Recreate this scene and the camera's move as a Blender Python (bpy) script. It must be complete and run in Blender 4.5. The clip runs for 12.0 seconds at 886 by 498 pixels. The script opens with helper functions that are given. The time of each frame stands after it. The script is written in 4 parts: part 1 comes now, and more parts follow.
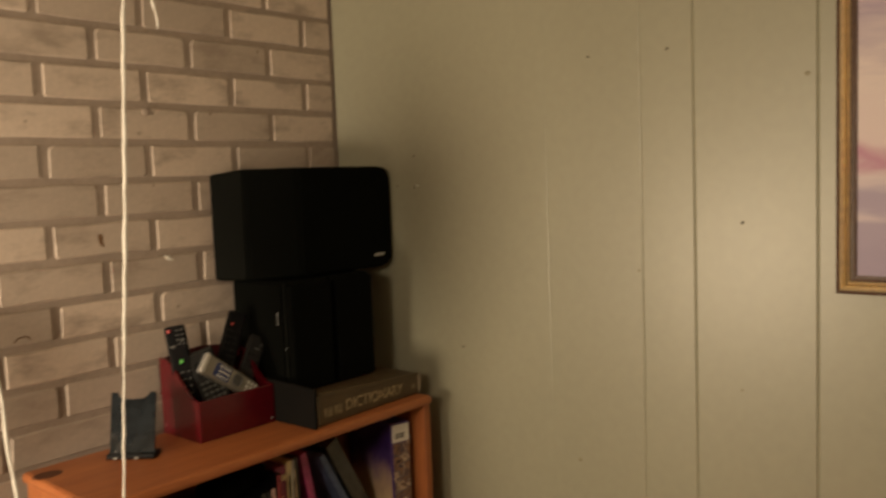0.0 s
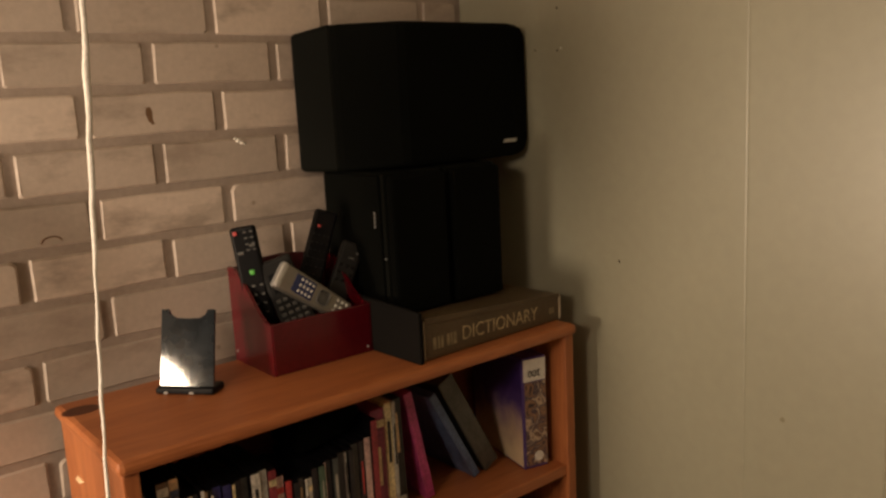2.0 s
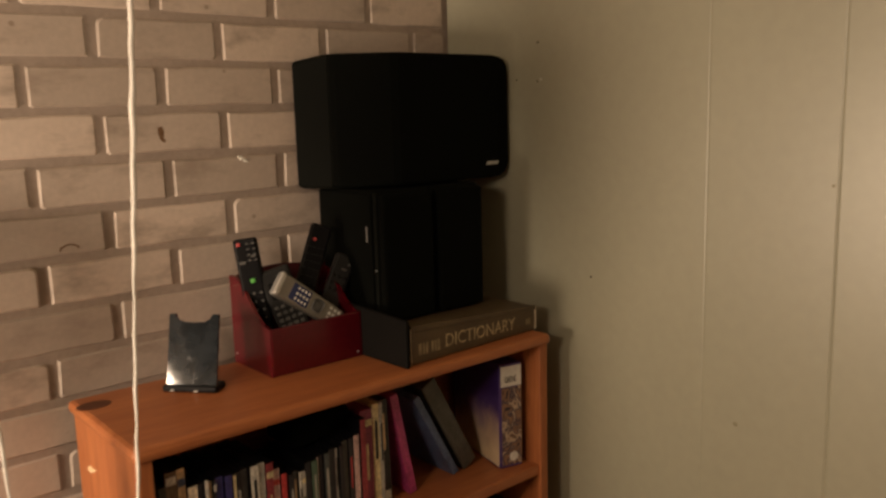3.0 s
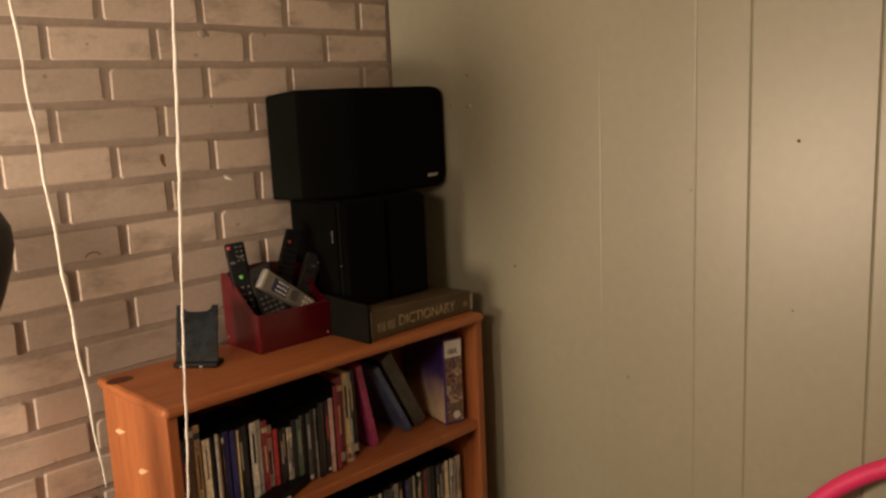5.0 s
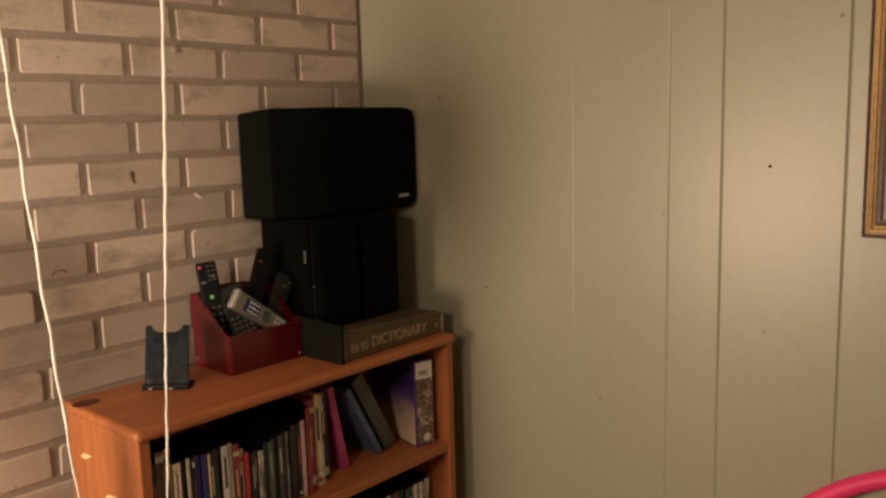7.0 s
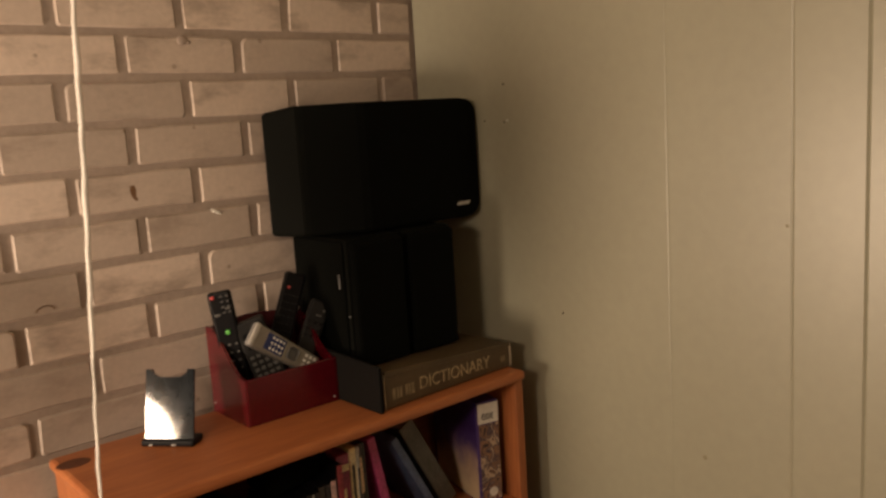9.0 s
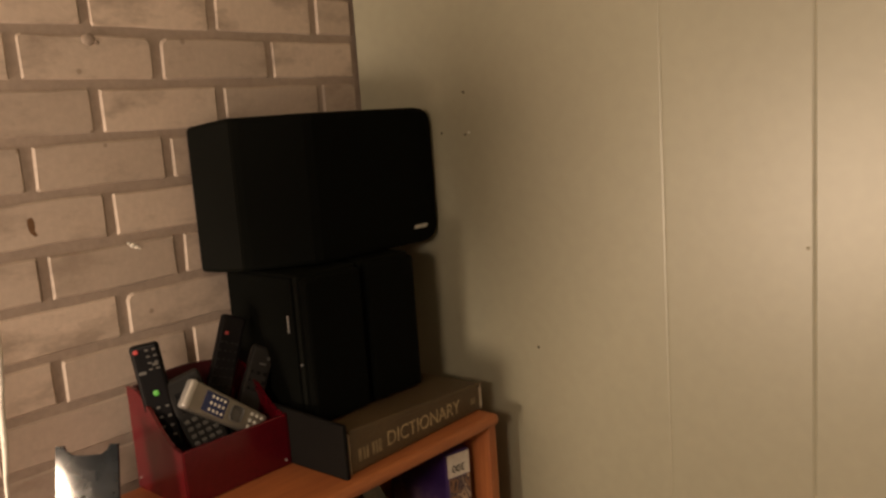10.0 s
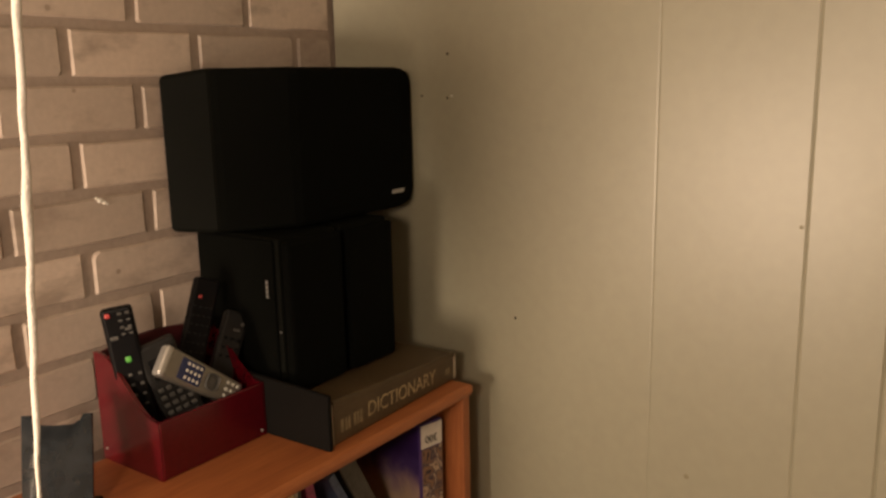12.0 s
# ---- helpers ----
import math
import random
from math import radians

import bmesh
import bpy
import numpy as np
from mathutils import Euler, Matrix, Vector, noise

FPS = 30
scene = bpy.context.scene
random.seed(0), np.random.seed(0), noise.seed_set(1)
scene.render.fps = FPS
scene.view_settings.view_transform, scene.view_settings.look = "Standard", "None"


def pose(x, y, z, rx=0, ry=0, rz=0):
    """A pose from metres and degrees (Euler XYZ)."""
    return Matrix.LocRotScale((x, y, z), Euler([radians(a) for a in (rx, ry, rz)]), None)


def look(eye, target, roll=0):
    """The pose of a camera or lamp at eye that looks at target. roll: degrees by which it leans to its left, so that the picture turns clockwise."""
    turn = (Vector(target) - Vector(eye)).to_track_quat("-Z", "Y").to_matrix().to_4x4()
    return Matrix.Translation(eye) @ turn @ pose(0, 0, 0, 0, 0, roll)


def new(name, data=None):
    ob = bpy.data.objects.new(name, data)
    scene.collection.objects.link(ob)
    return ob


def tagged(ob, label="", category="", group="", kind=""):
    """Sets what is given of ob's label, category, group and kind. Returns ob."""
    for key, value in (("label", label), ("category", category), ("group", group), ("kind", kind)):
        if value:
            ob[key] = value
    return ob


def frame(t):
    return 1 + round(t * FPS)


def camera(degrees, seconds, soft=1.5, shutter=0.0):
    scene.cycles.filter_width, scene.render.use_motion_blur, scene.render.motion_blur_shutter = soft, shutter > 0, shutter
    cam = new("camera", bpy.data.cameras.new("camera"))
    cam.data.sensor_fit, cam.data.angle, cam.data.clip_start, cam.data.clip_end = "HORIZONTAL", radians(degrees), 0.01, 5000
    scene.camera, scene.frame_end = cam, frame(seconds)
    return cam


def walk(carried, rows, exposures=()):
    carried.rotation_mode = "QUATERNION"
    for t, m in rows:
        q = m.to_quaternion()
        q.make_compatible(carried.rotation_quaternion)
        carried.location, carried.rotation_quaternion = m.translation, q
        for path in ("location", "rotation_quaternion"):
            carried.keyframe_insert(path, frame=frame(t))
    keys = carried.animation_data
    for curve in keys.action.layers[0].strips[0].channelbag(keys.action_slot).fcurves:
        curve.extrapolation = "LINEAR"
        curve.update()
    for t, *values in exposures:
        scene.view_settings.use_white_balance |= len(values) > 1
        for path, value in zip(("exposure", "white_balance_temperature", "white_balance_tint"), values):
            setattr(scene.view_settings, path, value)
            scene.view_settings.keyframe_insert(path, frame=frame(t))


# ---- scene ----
cam = camera(56.50, 12.0, soft=2.6, shutter=0.5)
PATH = [
    (0, (-1.625, -1.770, 1.506), (-0.113, -0.472, 1.340), -2.2),
    (0.5, (-1.618, -1.785, 1.496), (-0.258, -0.341, 1.245), -1.9),
    (1, (-1.572, -1.823, 1.483), (-0.377, -0.255, 1.145), -1.5),
    (1.1, (-1.542, -1.784, 1.475), (-0.342, -0.221, 1.136), -1.5),
    (1.2, (-1.439, -1.655, 1.447), (-0.221, -0.106, 1.104), -1.6),
    (1.3, (-1.359, -1.555, 1.426), (-0.129, -0.018, 1.079), -1.7),
    (1.4, (-1.289, -1.467, 1.407), (-0.047, 0.060, 1.057), -1.8),
    (1.5, (-1.268, -1.441, 1.401), (-0.022, 0.084, 1.051), -1.8),
    (2, (-1.255, -1.444, 1.400), (-0.020, 0.089, 1.048), -3.0),
    (2.5, (-1.263, -1.429, 1.394), (0.017, 0.071, 1.057), -2.6),
    (3, (-1.347, -1.533, 1.430), (-0.068, -0.031, 1.101), -1.6),
    (3.2, (-1.405, -1.589, 1.415), (-0.119, -0.090, 1.100), -1.2),
    (4.8, (-1.622, -1.805, 1.492), (-0.238, -0.400, 1.156), -2.5),
    (5, (-1.618, -1.813, 1.498), (-0.237, -0.408, 1.155), -2.6),
    (5.5, (-1.628, -1.819, 1.498), (-0.213, -0.445, 1.164), -2.3),
    (6, (-1.635, -1.821, 1.499), (-0.194, -0.472, 1.172), -1.8),
    (6.5, (-1.647, -1.801, 1.497), (-0.186, -0.471, 1.185), -1.6),
    (7, (-1.664, -1.763, 1.495), (-0.186, -0.448, 1.202), -1.6),
    (8.8, (-1.356, -1.623, 1.506), (-0.046, -0.151, 1.167), -3.8),
    (9, (-1.309, -1.594, 1.504), (-0.032, -0.086, 1.195), -3.6),
    (9.5, (-1.254, -1.490, 1.492), (0.091, -0.045, 1.167), -3.3),
    (10, (-1.256, -1.331, 1.520), (0.213, -0.009, 1.214), -4.1),
    (10.5, (-1.297, -1.232, 1.524), (0.195, 0.044, 1.143), -2.5),
    (11, (-1.298, -1.197, 1.517), (0.250, 0.009, 1.132), -1.1),
    (11.5, (-1.300, -1.197, 1.527), (0.275, -0.024, 1.147), -1.0),
    (12, (-1.307, -1.201, 1.521), (0.284, -0.055, 1.124), -1.2),
]
EXPOSURES = [(0, -0.22, 6580, 1), (0.5, -0.24, 6480, 1), (1, -0.26, 6430, 1), (1.5, -0.27, 6500, 5), (3, -0.26, 6570, 9), (5, -0.22, 6580, 10), (7, -0.20, 6580, 10), (9, -0.15, 6640, 11), (10.5, 0.0, 6650, 11), (12, 0.03, 6650, 11)]
walk(cam, [(t, look(eye, target, roll)) for t, eye, target, roll in PATH], EXPOSURES)

# ---- world and light ----
world = bpy.data.worlds.new("world")
scene.world = world
world.use_nodes = True
world.node_tree.nodes["Background"].inputs[0].default_value = (1.0, 0.85, 0.65, 1)
world.node_tree.nodes["Background"].inputs[1].default_value = 0.02


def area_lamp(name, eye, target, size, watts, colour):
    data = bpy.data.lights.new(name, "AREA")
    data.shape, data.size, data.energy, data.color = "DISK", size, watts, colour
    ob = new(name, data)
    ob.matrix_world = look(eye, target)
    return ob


# lamp of unknown kind, out of view at left, set from the shadows
area_lamp("pendant_lamp_light", (-2.05, -1.12, 1.66), (-0.5, -0.3, 1.0), 0.30, 10.5, (1.0, 0.755, 0.55))
# unseen shaded lamp farther along the brick wall, set from its reflections
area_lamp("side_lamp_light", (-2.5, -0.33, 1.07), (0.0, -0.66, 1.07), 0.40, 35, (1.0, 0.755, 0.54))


# ---- materials ----
def material(name, colour, rough=0.6, metal=0.0, spec=0.5, vary=0.15, scale=6.0, grain=80.0, bump=0.1, random_hue=0.0, coat=0.0):
    """Principled surface with variation at two scales and a fine relief."""
    m = bpy.data.materials.new(name)
    m.use_nodes = True
    nt = m.node_tree
    b = nt.nodes["Principled BSDF"]
    b.inputs["Roughness"].default_value = rough
    b.inputs["Metallic"].default_value = metal
    b.inputs["Specular IOR Level"].default_value = spec
    b.inputs["Coat Weight"].default_value = coat
    b.inputs["Coat Roughness"].default_value = 0.2
    co = nt.nodes.new("ShaderNodeTexCoord")
    big = nt.nodes.new("ShaderNodeTexNoise")
    big.inputs["Scale"].default_value = scale
    big.inputs["Detail"].default_value = 5
    fine = nt.nodes.new("ShaderNodeTexNoise")
    fine.inputs["Scale"].default_value = grain
    fine.inputs["Detail"].default_value = 3
    for n in (big, fine):
        nt.links.new(co.outputs["Object"], n.inputs["Vector"])
    add = nt.nodes.new("ShaderNodeMath")
    add.operation = "ADD"
    nt.links.new(big.outputs["Fac"], add.inputs[0])
    nt.links.new(fine.outputs["Fac"], add.inputs[1])
    ramp = nt.nodes.new("ShaderNodeMapRange")
    ramp.inputs["From Min"].default_value = 0.65
    ramp.inputs["From Max"].default_value = 1.35
    ramp.inputs["To Min"].default_value = 1 - vary
    ramp.inputs["To Max"].default_value = 1 + vary
    nt.links.new(add.outputs[0], ramp.inputs["Value"])
    mul = nt.nodes.new("ShaderNodeVectorMath")
    mul.operation = "SCALE"
    mul.inputs[0].default_value = colour
    nt.links.new(ramp.outputs[0], mul.inputs["Scale"])
    last = mul.outputs[0]
    if random_hue:
        info = nt.nodes.new("ShaderNodeObjectInfo")
        rr = nt.nodes.new("ShaderNodeMapRange")
        rr.inputs["To Min"].default_value = 1 - random_hue
        rr.inputs["To Max"].default_value = 1 + random_hue * 0.6
        nt.links.new(info.outputs["Random"], rr.inputs["Value"])
        mul2 = nt.nodes.new("ShaderNodeVectorMath")
        mul2.operation = "SCALE"
        nt.links.new(last, mul2.inputs[0])
        nt.links.new(rr.outputs[0], mul2.inputs["Scale"])
        last = mul2.outputs[0]
    nt.links.new(last, b.inputs["Base Color"])
    bp = nt.nodes.new("ShaderNodeBump")
    bp.inputs["Strength"].default_value = bump
    bp.inputs["Distance"].default_value = 0.004
    nt.links.new(fine.outputs["Fac"], bp.inputs["Height"])
    nt.links.new(bp.outputs[0], b.inputs["Normal"])
    return m


def brick_material():
    """Limewashed cream brick: blotches, grey smears, fine pits, each brick its own tone."""
    m = material("limewashed_brick", (0.605, 0.508, 0.436), 0.55, vary=0.09, scale=7, grain=90, bump=0.12, random_hue=0.24)
    nt = m.node_tree
    b = nt.nodes["Principled BSDF"]
    src = b.inputs["Base Color"].links[0].from_socket
    geo = nt.nodes.new("ShaderNodeNewGeometry")
    mp = nt.nodes.new("ShaderNodeMapping")
    mp.inputs["Scale"].default_value = (4, 4, 9)
    nt.links.new(geo.outputs["Position"], mp.inputs["Vector"])
    smear = nt.nodes.new("ShaderNodeTexNoise")
    smear.inputs["Scale"].default_value = 1.6
    smear.inputs["Detail"].default_value = 6
    smear.inputs["Roughness"].default_value = 0.65
    nt.links.new(mp.outputs[0], smear.inputs["Vector"])
    cr = nt.nodes.new("ShaderNodeValToRGB")
    cr.color_ramp.elements[0].position, cr.color_ramp.elements[1].position = 0.50, 0.66
    cr.color_ramp.elements[0].color, cr.color_ramp.elements[1].color = (0, 0, 0, 1), (0.75, 0.75, 0.75, 1)
    nt.links.new(smear.outputs["Fac"], cr.inputs[0])
    mix = nt.nodes.new("ShaderNodeMix")
    mix.data_type = "RGBA"
    nt.links.new(cr.outputs[0], mix.inputs["Factor"])
    nt.links.new(src, mix.inputs["A"])
    mix.inputs["B"].default_value = (0.33, 0.265, 0.22, 1)
    # sparse dark pits
    vor = nt.nodes.new("ShaderNodeTexVoronoi")
    vor.inputs["Scale"].default_value = 13
    nt.links.new(geo.outputs["Position"], vor.inputs["Vector"])
    pit = nt.nodes.new("ShaderNodeMapRange")
    pit.inputs["From Min"].default_value, pit.inputs["From Max"].default_value = 0.045, 0.075
    pit.inputs["To Min"].default_value, pit.inputs["To Max"].default_value = 0.55, 0.0
    nt.links.new(vor.outputs["Distance"], pit.inputs["Value"])
    mix2 = nt.nodes.new("ShaderNodeMix")
    mix2.data_type = "RGBA"
    nt.links.new(pit.outputs[0], mix2.inputs["Factor"])
    nt.links.new(mix.outputs["Result"], mix2.inputs["A"])
    mix2.inputs["B"].default_value = (0.20, 0.14, 0.09, 1)
    nt.links.new(mix2.outputs["Result"], b.inputs["Base Color"])
    return m


def wood_material(name, colour, dark, axis="X"):
    """Orange-stained pine: long grain with a few knots."""
    m = bpy.data.materials.new(name)
    m.use_nodes = True
    nt = m.node_tree
    b = nt.nodes["Principled BSDF"]
    b.inputs["Roughness"].default_value = 0.42
    co = nt.nodes.new("ShaderNodeNewGeometry")
    mp = nt.nodes.new("ShaderNodeMapping")
    mp.inputs["Scale"].default_value = {"X": (1.2, 14, 14), "Y": (14, 1.2, 14), "Z": (14, 14, 1.2)}[axis]
    nt.links.new(co.outputs["Position"], mp.inputs["Vector"])
    n1 = nt.nodes.new("ShaderNodeTexNoise")
    n1.inputs["Scale"].default_value, n1.inputs["Detail"].default_value, n1.inputs["Distortion"].default_value = 2.2, 6, 0.6
    n2 = nt.nodes.new("ShaderNodeTexNoise")
    n2.inputs["Scale"].default_value, n2.inputs["Detail"].default_value = 14, 3
    for n in (n1, n2):
        nt.links.new(mp.outputs[0], n.inputs["Vector"])
    knots = nt.nodes.new("ShaderNodeTexVoronoi")
    knots.inputs["Scale"].default_value = 4.5
    nt.links.new(co.outputs["Position"], knots.inputs["Vector"])
    kr = nt.nodes.new("ShaderNodeMapRange")
    kr.inputs["From Min"].default_value, kr.inputs["From Max"].default_value = 0.05, 0.12
    kr.inputs["To Min"].default_value, kr.inputs["To Max"].default_value = 0.55, 0.0
    nt.links.new(knots.outputs["Distance"], kr.inputs["Value"])
    mixf = nt.nodes.new("ShaderNodeMath")
    mixf.operation = "ADD"
    nt.links.new(n1.outputs["Fac"], mixf.inputs[0])
    nt.links.new(n2.outputs["Fac"], mixf.inputs[1])
    rg = nt.nodes.new("ShaderNodeMapRange")
    rg.inputs["From Min"].default_value, rg.inputs["From Max"].default_value = 0.7, 1.3
    nt.links.new(mixf.outputs[0], rg.inputs["Value"])
    mix = nt.nodes.new("ShaderNodeMix")
    mix.data_type = "RGBA"
    nt.links.new(rg.outputs[0], mix.inputs["Factor"])
    mix.inputs["A"].default_value, mix.inputs["B"].default_value = (*dark, 1), (*colour, 1)
    mix2 = nt.nodes.new("ShaderNodeMix")
    mix2.data_type = "RGBA"
    nt.links.new(kr.outputs[0], mix2.inputs["Factor"])
    nt.links.new(mix.outputs["Result"], mix2.inputs["A"])
    mix2.inputs["B"].default_value = (0.10, 0.03, 0.012, 1)
    nt.links.new(mix2.outputs["Result"], b.inputs["Base Color"])
    bp = nt.nodes.new("ShaderNodeBump")
    bp.inputs["Strength"].default_value, bp.inputs["Distance"].default_value = 0.12, 0.002
    nt.links.new(n2.outputs["Fac"], bp.inputs["Height"])
    nt.links.new(bp.outputs[0], b.inputs["Normal"])
    return m


def painting_material():
    """Lilac and pink brush strokes running across a canvas."""
    m = bpy.data.materials.new("painted_canvas")
    m.use_nodes = True
    nt = m.node_tree
    b = nt.nodes["Principled BSDF"]
    b.inputs["Roughness"].default_value = 0.5
    co = nt.nodes.new("ShaderNodeNewGeometry")
    mp = nt.nodes.new("ShaderNodeMapping")
    mp.inputs["Rotation"].default_value = (radians(-28), 0, 0)
    mp.inputs["Scale"].default_value = (1, 1.3, 6)
    nt.links.new(co.outputs["Position"], mp.inputs["Vector"])
    n1 = nt.nodes.new("ShaderNodeTexNoise")
    n1.inputs["Scale"].default_value, n1.inputs["Detail"].default_value, n1.inputs["Distortion"].default_value = 1.6, 5, 0.4
    nt.links.new(mp.outputs[0], n1.inputs["Vector"])
    # the hues change from lilac at the foot to pink and white above, in slanting strokes
    sep = nt.nodes.new("ShaderNodeSeparateXYZ")
    nt.links.new(co.outputs["Position"], sep.inputs[0])
    rise = nt.nodes.new("ShaderNodeMapRange")
    rise.inputs["From Min"].default_value, rise.inputs["From Max"].default_value = 1.28, 2.02
    rise.inputs["To Min"].default_value, rise.inputs["To Max"].default_value = -0.10, 0.75
    nt.links.new(sep.outputs["Z"], rise.inputs["Value"])
    half = nt.nodes.new("ShaderNodeMath")
    half.operation = "MULTIPLY_ADD"
    half.inputs[1].default_value = 0.55
    nt.links.new(n1.outputs["Fac"], half.inputs[0])
    nt.links.new(rise.outputs[0], half.inputs[2])
    cr = nt.nodes.new("ShaderNodeValToRGB")
    e = cr.color_ramp.elements
    e[0].position, e[0].color = 0.10, (0.33, 0.27, 0.40, 1)
    e[1].position, e[1].color = 1.0, (0.55, 0.45, 0.55, 1)
    for p, c in ((0.34, (0.40, 0.33, 0.46, 1)), (0.42, (0.66, 0.56, 0.60, 1)), (0.47, (0.50, 0.24, 0.36, 1)), (0.51, (0.70, 0.58, 0.60, 1)), (0.62, (0.72, 0.62, 0.62, 1)), (0.70, (0.42, 0.34, 0.45, 1)), (0.80, (0.74, 0.62, 0.62, 1))):
        k = e.new(p)
        k.color = c
    nt.links.new(half.outputs[0], cr.inputs[0])
    nt.links.new(cr.outputs[0], b.inputs["Base Color"])
    return m


def cover_material(name, colours, scale=18.0, rough=0.35):
    """Printed cover: patches of several inks."""
    m = bpy.data.materials.new(name)
    m.use_nodes = True
    nt = m.node_tree
    b = nt.nodes["Principled BSDF"]
    b.inputs["Roughness"].default_value = rough
    co = nt.nodes.new("ShaderNodeTexCoord")
    n1 = nt.nodes.new("ShaderNodeTexNoise")
    n1.inputs["Scale"].default_value, n1.inputs["Detail"].default_value, n1.inputs["Distortion"].default_value = scale, 4, 0.8
    nt.links.new(co.outputs["Object"], n1.inputs["Vector"])
    cr = nt.nodes.new("ShaderNodeValToRGB")
    e = cr.color_ramp.elements
    n = len(colours)
    e[0].position, e[0].color = 0.32, (*colours[0], 1)
    e[1].position, e[1].color = 0.68, (*colours[-1], 1)
    for i, c in enumerate(colours[1:-1], 1):
        k = e.new(0.32 + 0.36 * i / (n - 1))
        k.color = (*c, 1)
    nt.links.new(n1.outputs["Fac"], cr.inputs[0])
    nt.links.new(cr.outputs[0], b.inputs["Base Color"])
    return m


def evening_sky_material():
    """Printed picture that turns from dusk purple at one end to a cream glow at the other."""
    m = bpy.data.materials.new("dusk_picture")
    m.use_nodes = True
    nt = m.node_tree
    b = nt.nodes["Principled BSDF"]
    b.inputs["Roughness"].default_value = 0.35
    co = nt.nodes.new("ShaderNodeTexCoord")
    sep = nt.nodes.new("ShaderNodeSeparateXYZ")
    nt.links.new(co.outputs["Object"], sep.inputs[0])
    n1 = nt.nodes.new("ShaderNodeTexNoise")
    n1.inputs["Scale"].default_value, n1.inputs["Detail"].default_value, n1.inputs["Distortion"].default_value = 16, 5, 0.6
    nt.links.new(co.outputs["Object"], n1.inputs["Vector"])
    fade = nt.nodes.new("ShaderNodeMapRange")
    fade.inputs["From Min"].default_value, fade.inputs["From Max"].default_value = 0.02, 0.22
    nt.links.new(sep.outputs["Z"], fade.inputs["Value"])
    mixed = nt.nodes.new("ShaderNodeMath")
    mixed.operation = "MULTIPLY_ADD"
    mixed.inputs[1].default_value = 0.5
    nt.links.new(n1.outputs["Fac"], mixed.inputs[0])
    nt.links.new(fade.outputs[0], mixed.inputs[2])
    cr = nt.nodes.new("ShaderNodeValToRGB")
    e = cr.color_ramp.elements
    e[0].position, e[0].color = 0.30, (0.80, 0.64, 0.42, 1)
    e[1].position, e[1].color = 1.0, (0.045, 0.022, 0.13, 1)
    for p, c in ((0.50, (0.62, 0.46, 0.33, 1)), (0.68, (0.30, 0.20, 0.26, 1)), (0.82, (0.09, 0.05, 0.20, 1))):
        e.new(p).color = c
    nt.links.new(mixed.outputs[0], cr.inputs[0])
    nt.links.new(cr.outputs[0], b.inputs["Base Color"])
    return m


MORTAR = material("mortar", (0.365, 0.298, 0.253), 0.85, vary=0.14, scale=9, grain=110, bump=0.12)
BRICK = brick_material()
GREEN = material("green_wall_paint", (0.312, 0.304, 0.225), 0.40, spec=0.85, vary=0.05, scale=2.0, grain=45, bump=0.05)
# tone of the unseen walls, raised to bounce more fill
PLAIN = material("plain_plaster", (0.68, 0.63, 0.53), 0.8, vary=0.05, scale=2)
CEIL = material("ceiling_paint", (0.72, 0.68, 0.58), 0.85, vary=0.04, scale=2)
# unseen floor, its tone raised likewise for bounced fill
CARPET = material("brown_carpet", (0.29, 0.225, 0.17), 0.95, vary=0.3, scale=12, grain=300, bump=0.8)
PINE = wood_material("orange_pine", (0.46, 0.164, 0.056), (0.32, 0.100, 0.034), "X")
PINE_UP = wood_material("orange_pine_upright", (0.46, 0.164, 0.056), (0.32, 0.100, 0.034), "Z")
PINE_RAW = material("bare_pine", (0.75, 0.52, 0.30), 0.7)
KNOT = material("dark_knot", (0.10, 0.03, 0.012), 0.55)
BLACK_VINYL = material("black_vinyl", (0.0040, 0.0046, 0.0035), 0.65, spec=0.07, vary=0.2, grain=200, bump=0.15)
BLACK_CLOTH = material("black_grille_cloth", (0.0028, 0.0033, 0.0026), 0.95, spec=0.08, vary=0.2, grain=500, bump=0.3)
BLACK_PLASTIC = material("black_plastic", (0.005, 0.005, 0.006), 0.45, spec=0.15, vary=0.1)
GLOSS_BLACK = material("glossy_black", (0.020, 0.024, 0.028), 0.06, vary=0.5, scale=14, grain=40, bump=0.0, spec=0.8)
DARK_GREY = material("dark_grey_plastic", (0.018, 0.018, 0.018), 0.5, spec=0.2)
GREY_KEYS = material("grey_rubber_keys", (0.095, 0.095, 0.09), 0.6)
WHITE_PRINT = material("white_print", (0.7, 0.7, 0.66), 0.5)
SILVER = material("silver_plastic", (0.25, 0.235, 0.205), 0.3, metal=0.5, vary=0.08)
SILVER_BADGE = material("silver_badge", (0.6, 0.6, 0.58), 0.3, metal=0.6)
RED_LEATHER = material("dark_red_lacquer", (0.094, 0.0016, 0.0075), 0.26, vary=0.15, scale=8, grain=90, bump=0.05, coat=0.4)
RED_IN = material("dark_red_lining", (0.06, 0.003, 0.006), 0.7)
RED_KEY = material("red_button", (0.50, 0.07, 0.07), 0.4)
GREEN_KEY = material("green_button", (0.13, 0.50, 0.10), 0.4)
BLUE_LCD = material("blue_display", (0.025, 0.035, 0.11), 0.15)
LEATHERETTE = material("olive_brown_leatherette", (0.085, 0.058, 0.028), 0.5, vary=0.25, scale=14, grain=260, bump=0.3)
GILT = material("faded_gilt_lettering", (0.40, 0.32, 0.18), 0.5, vary=0.55, scale=60)
GILT_WORN = material("worn_gilt", (0.24, 0.19, 0.105), 0.5, vary=0.4, scale=60)
PAGE_BLACK = material("dark_page_edge", (0.006, 0.0055, 0.005), 0.75, spec=0.12, vary=0.3, grain=400)
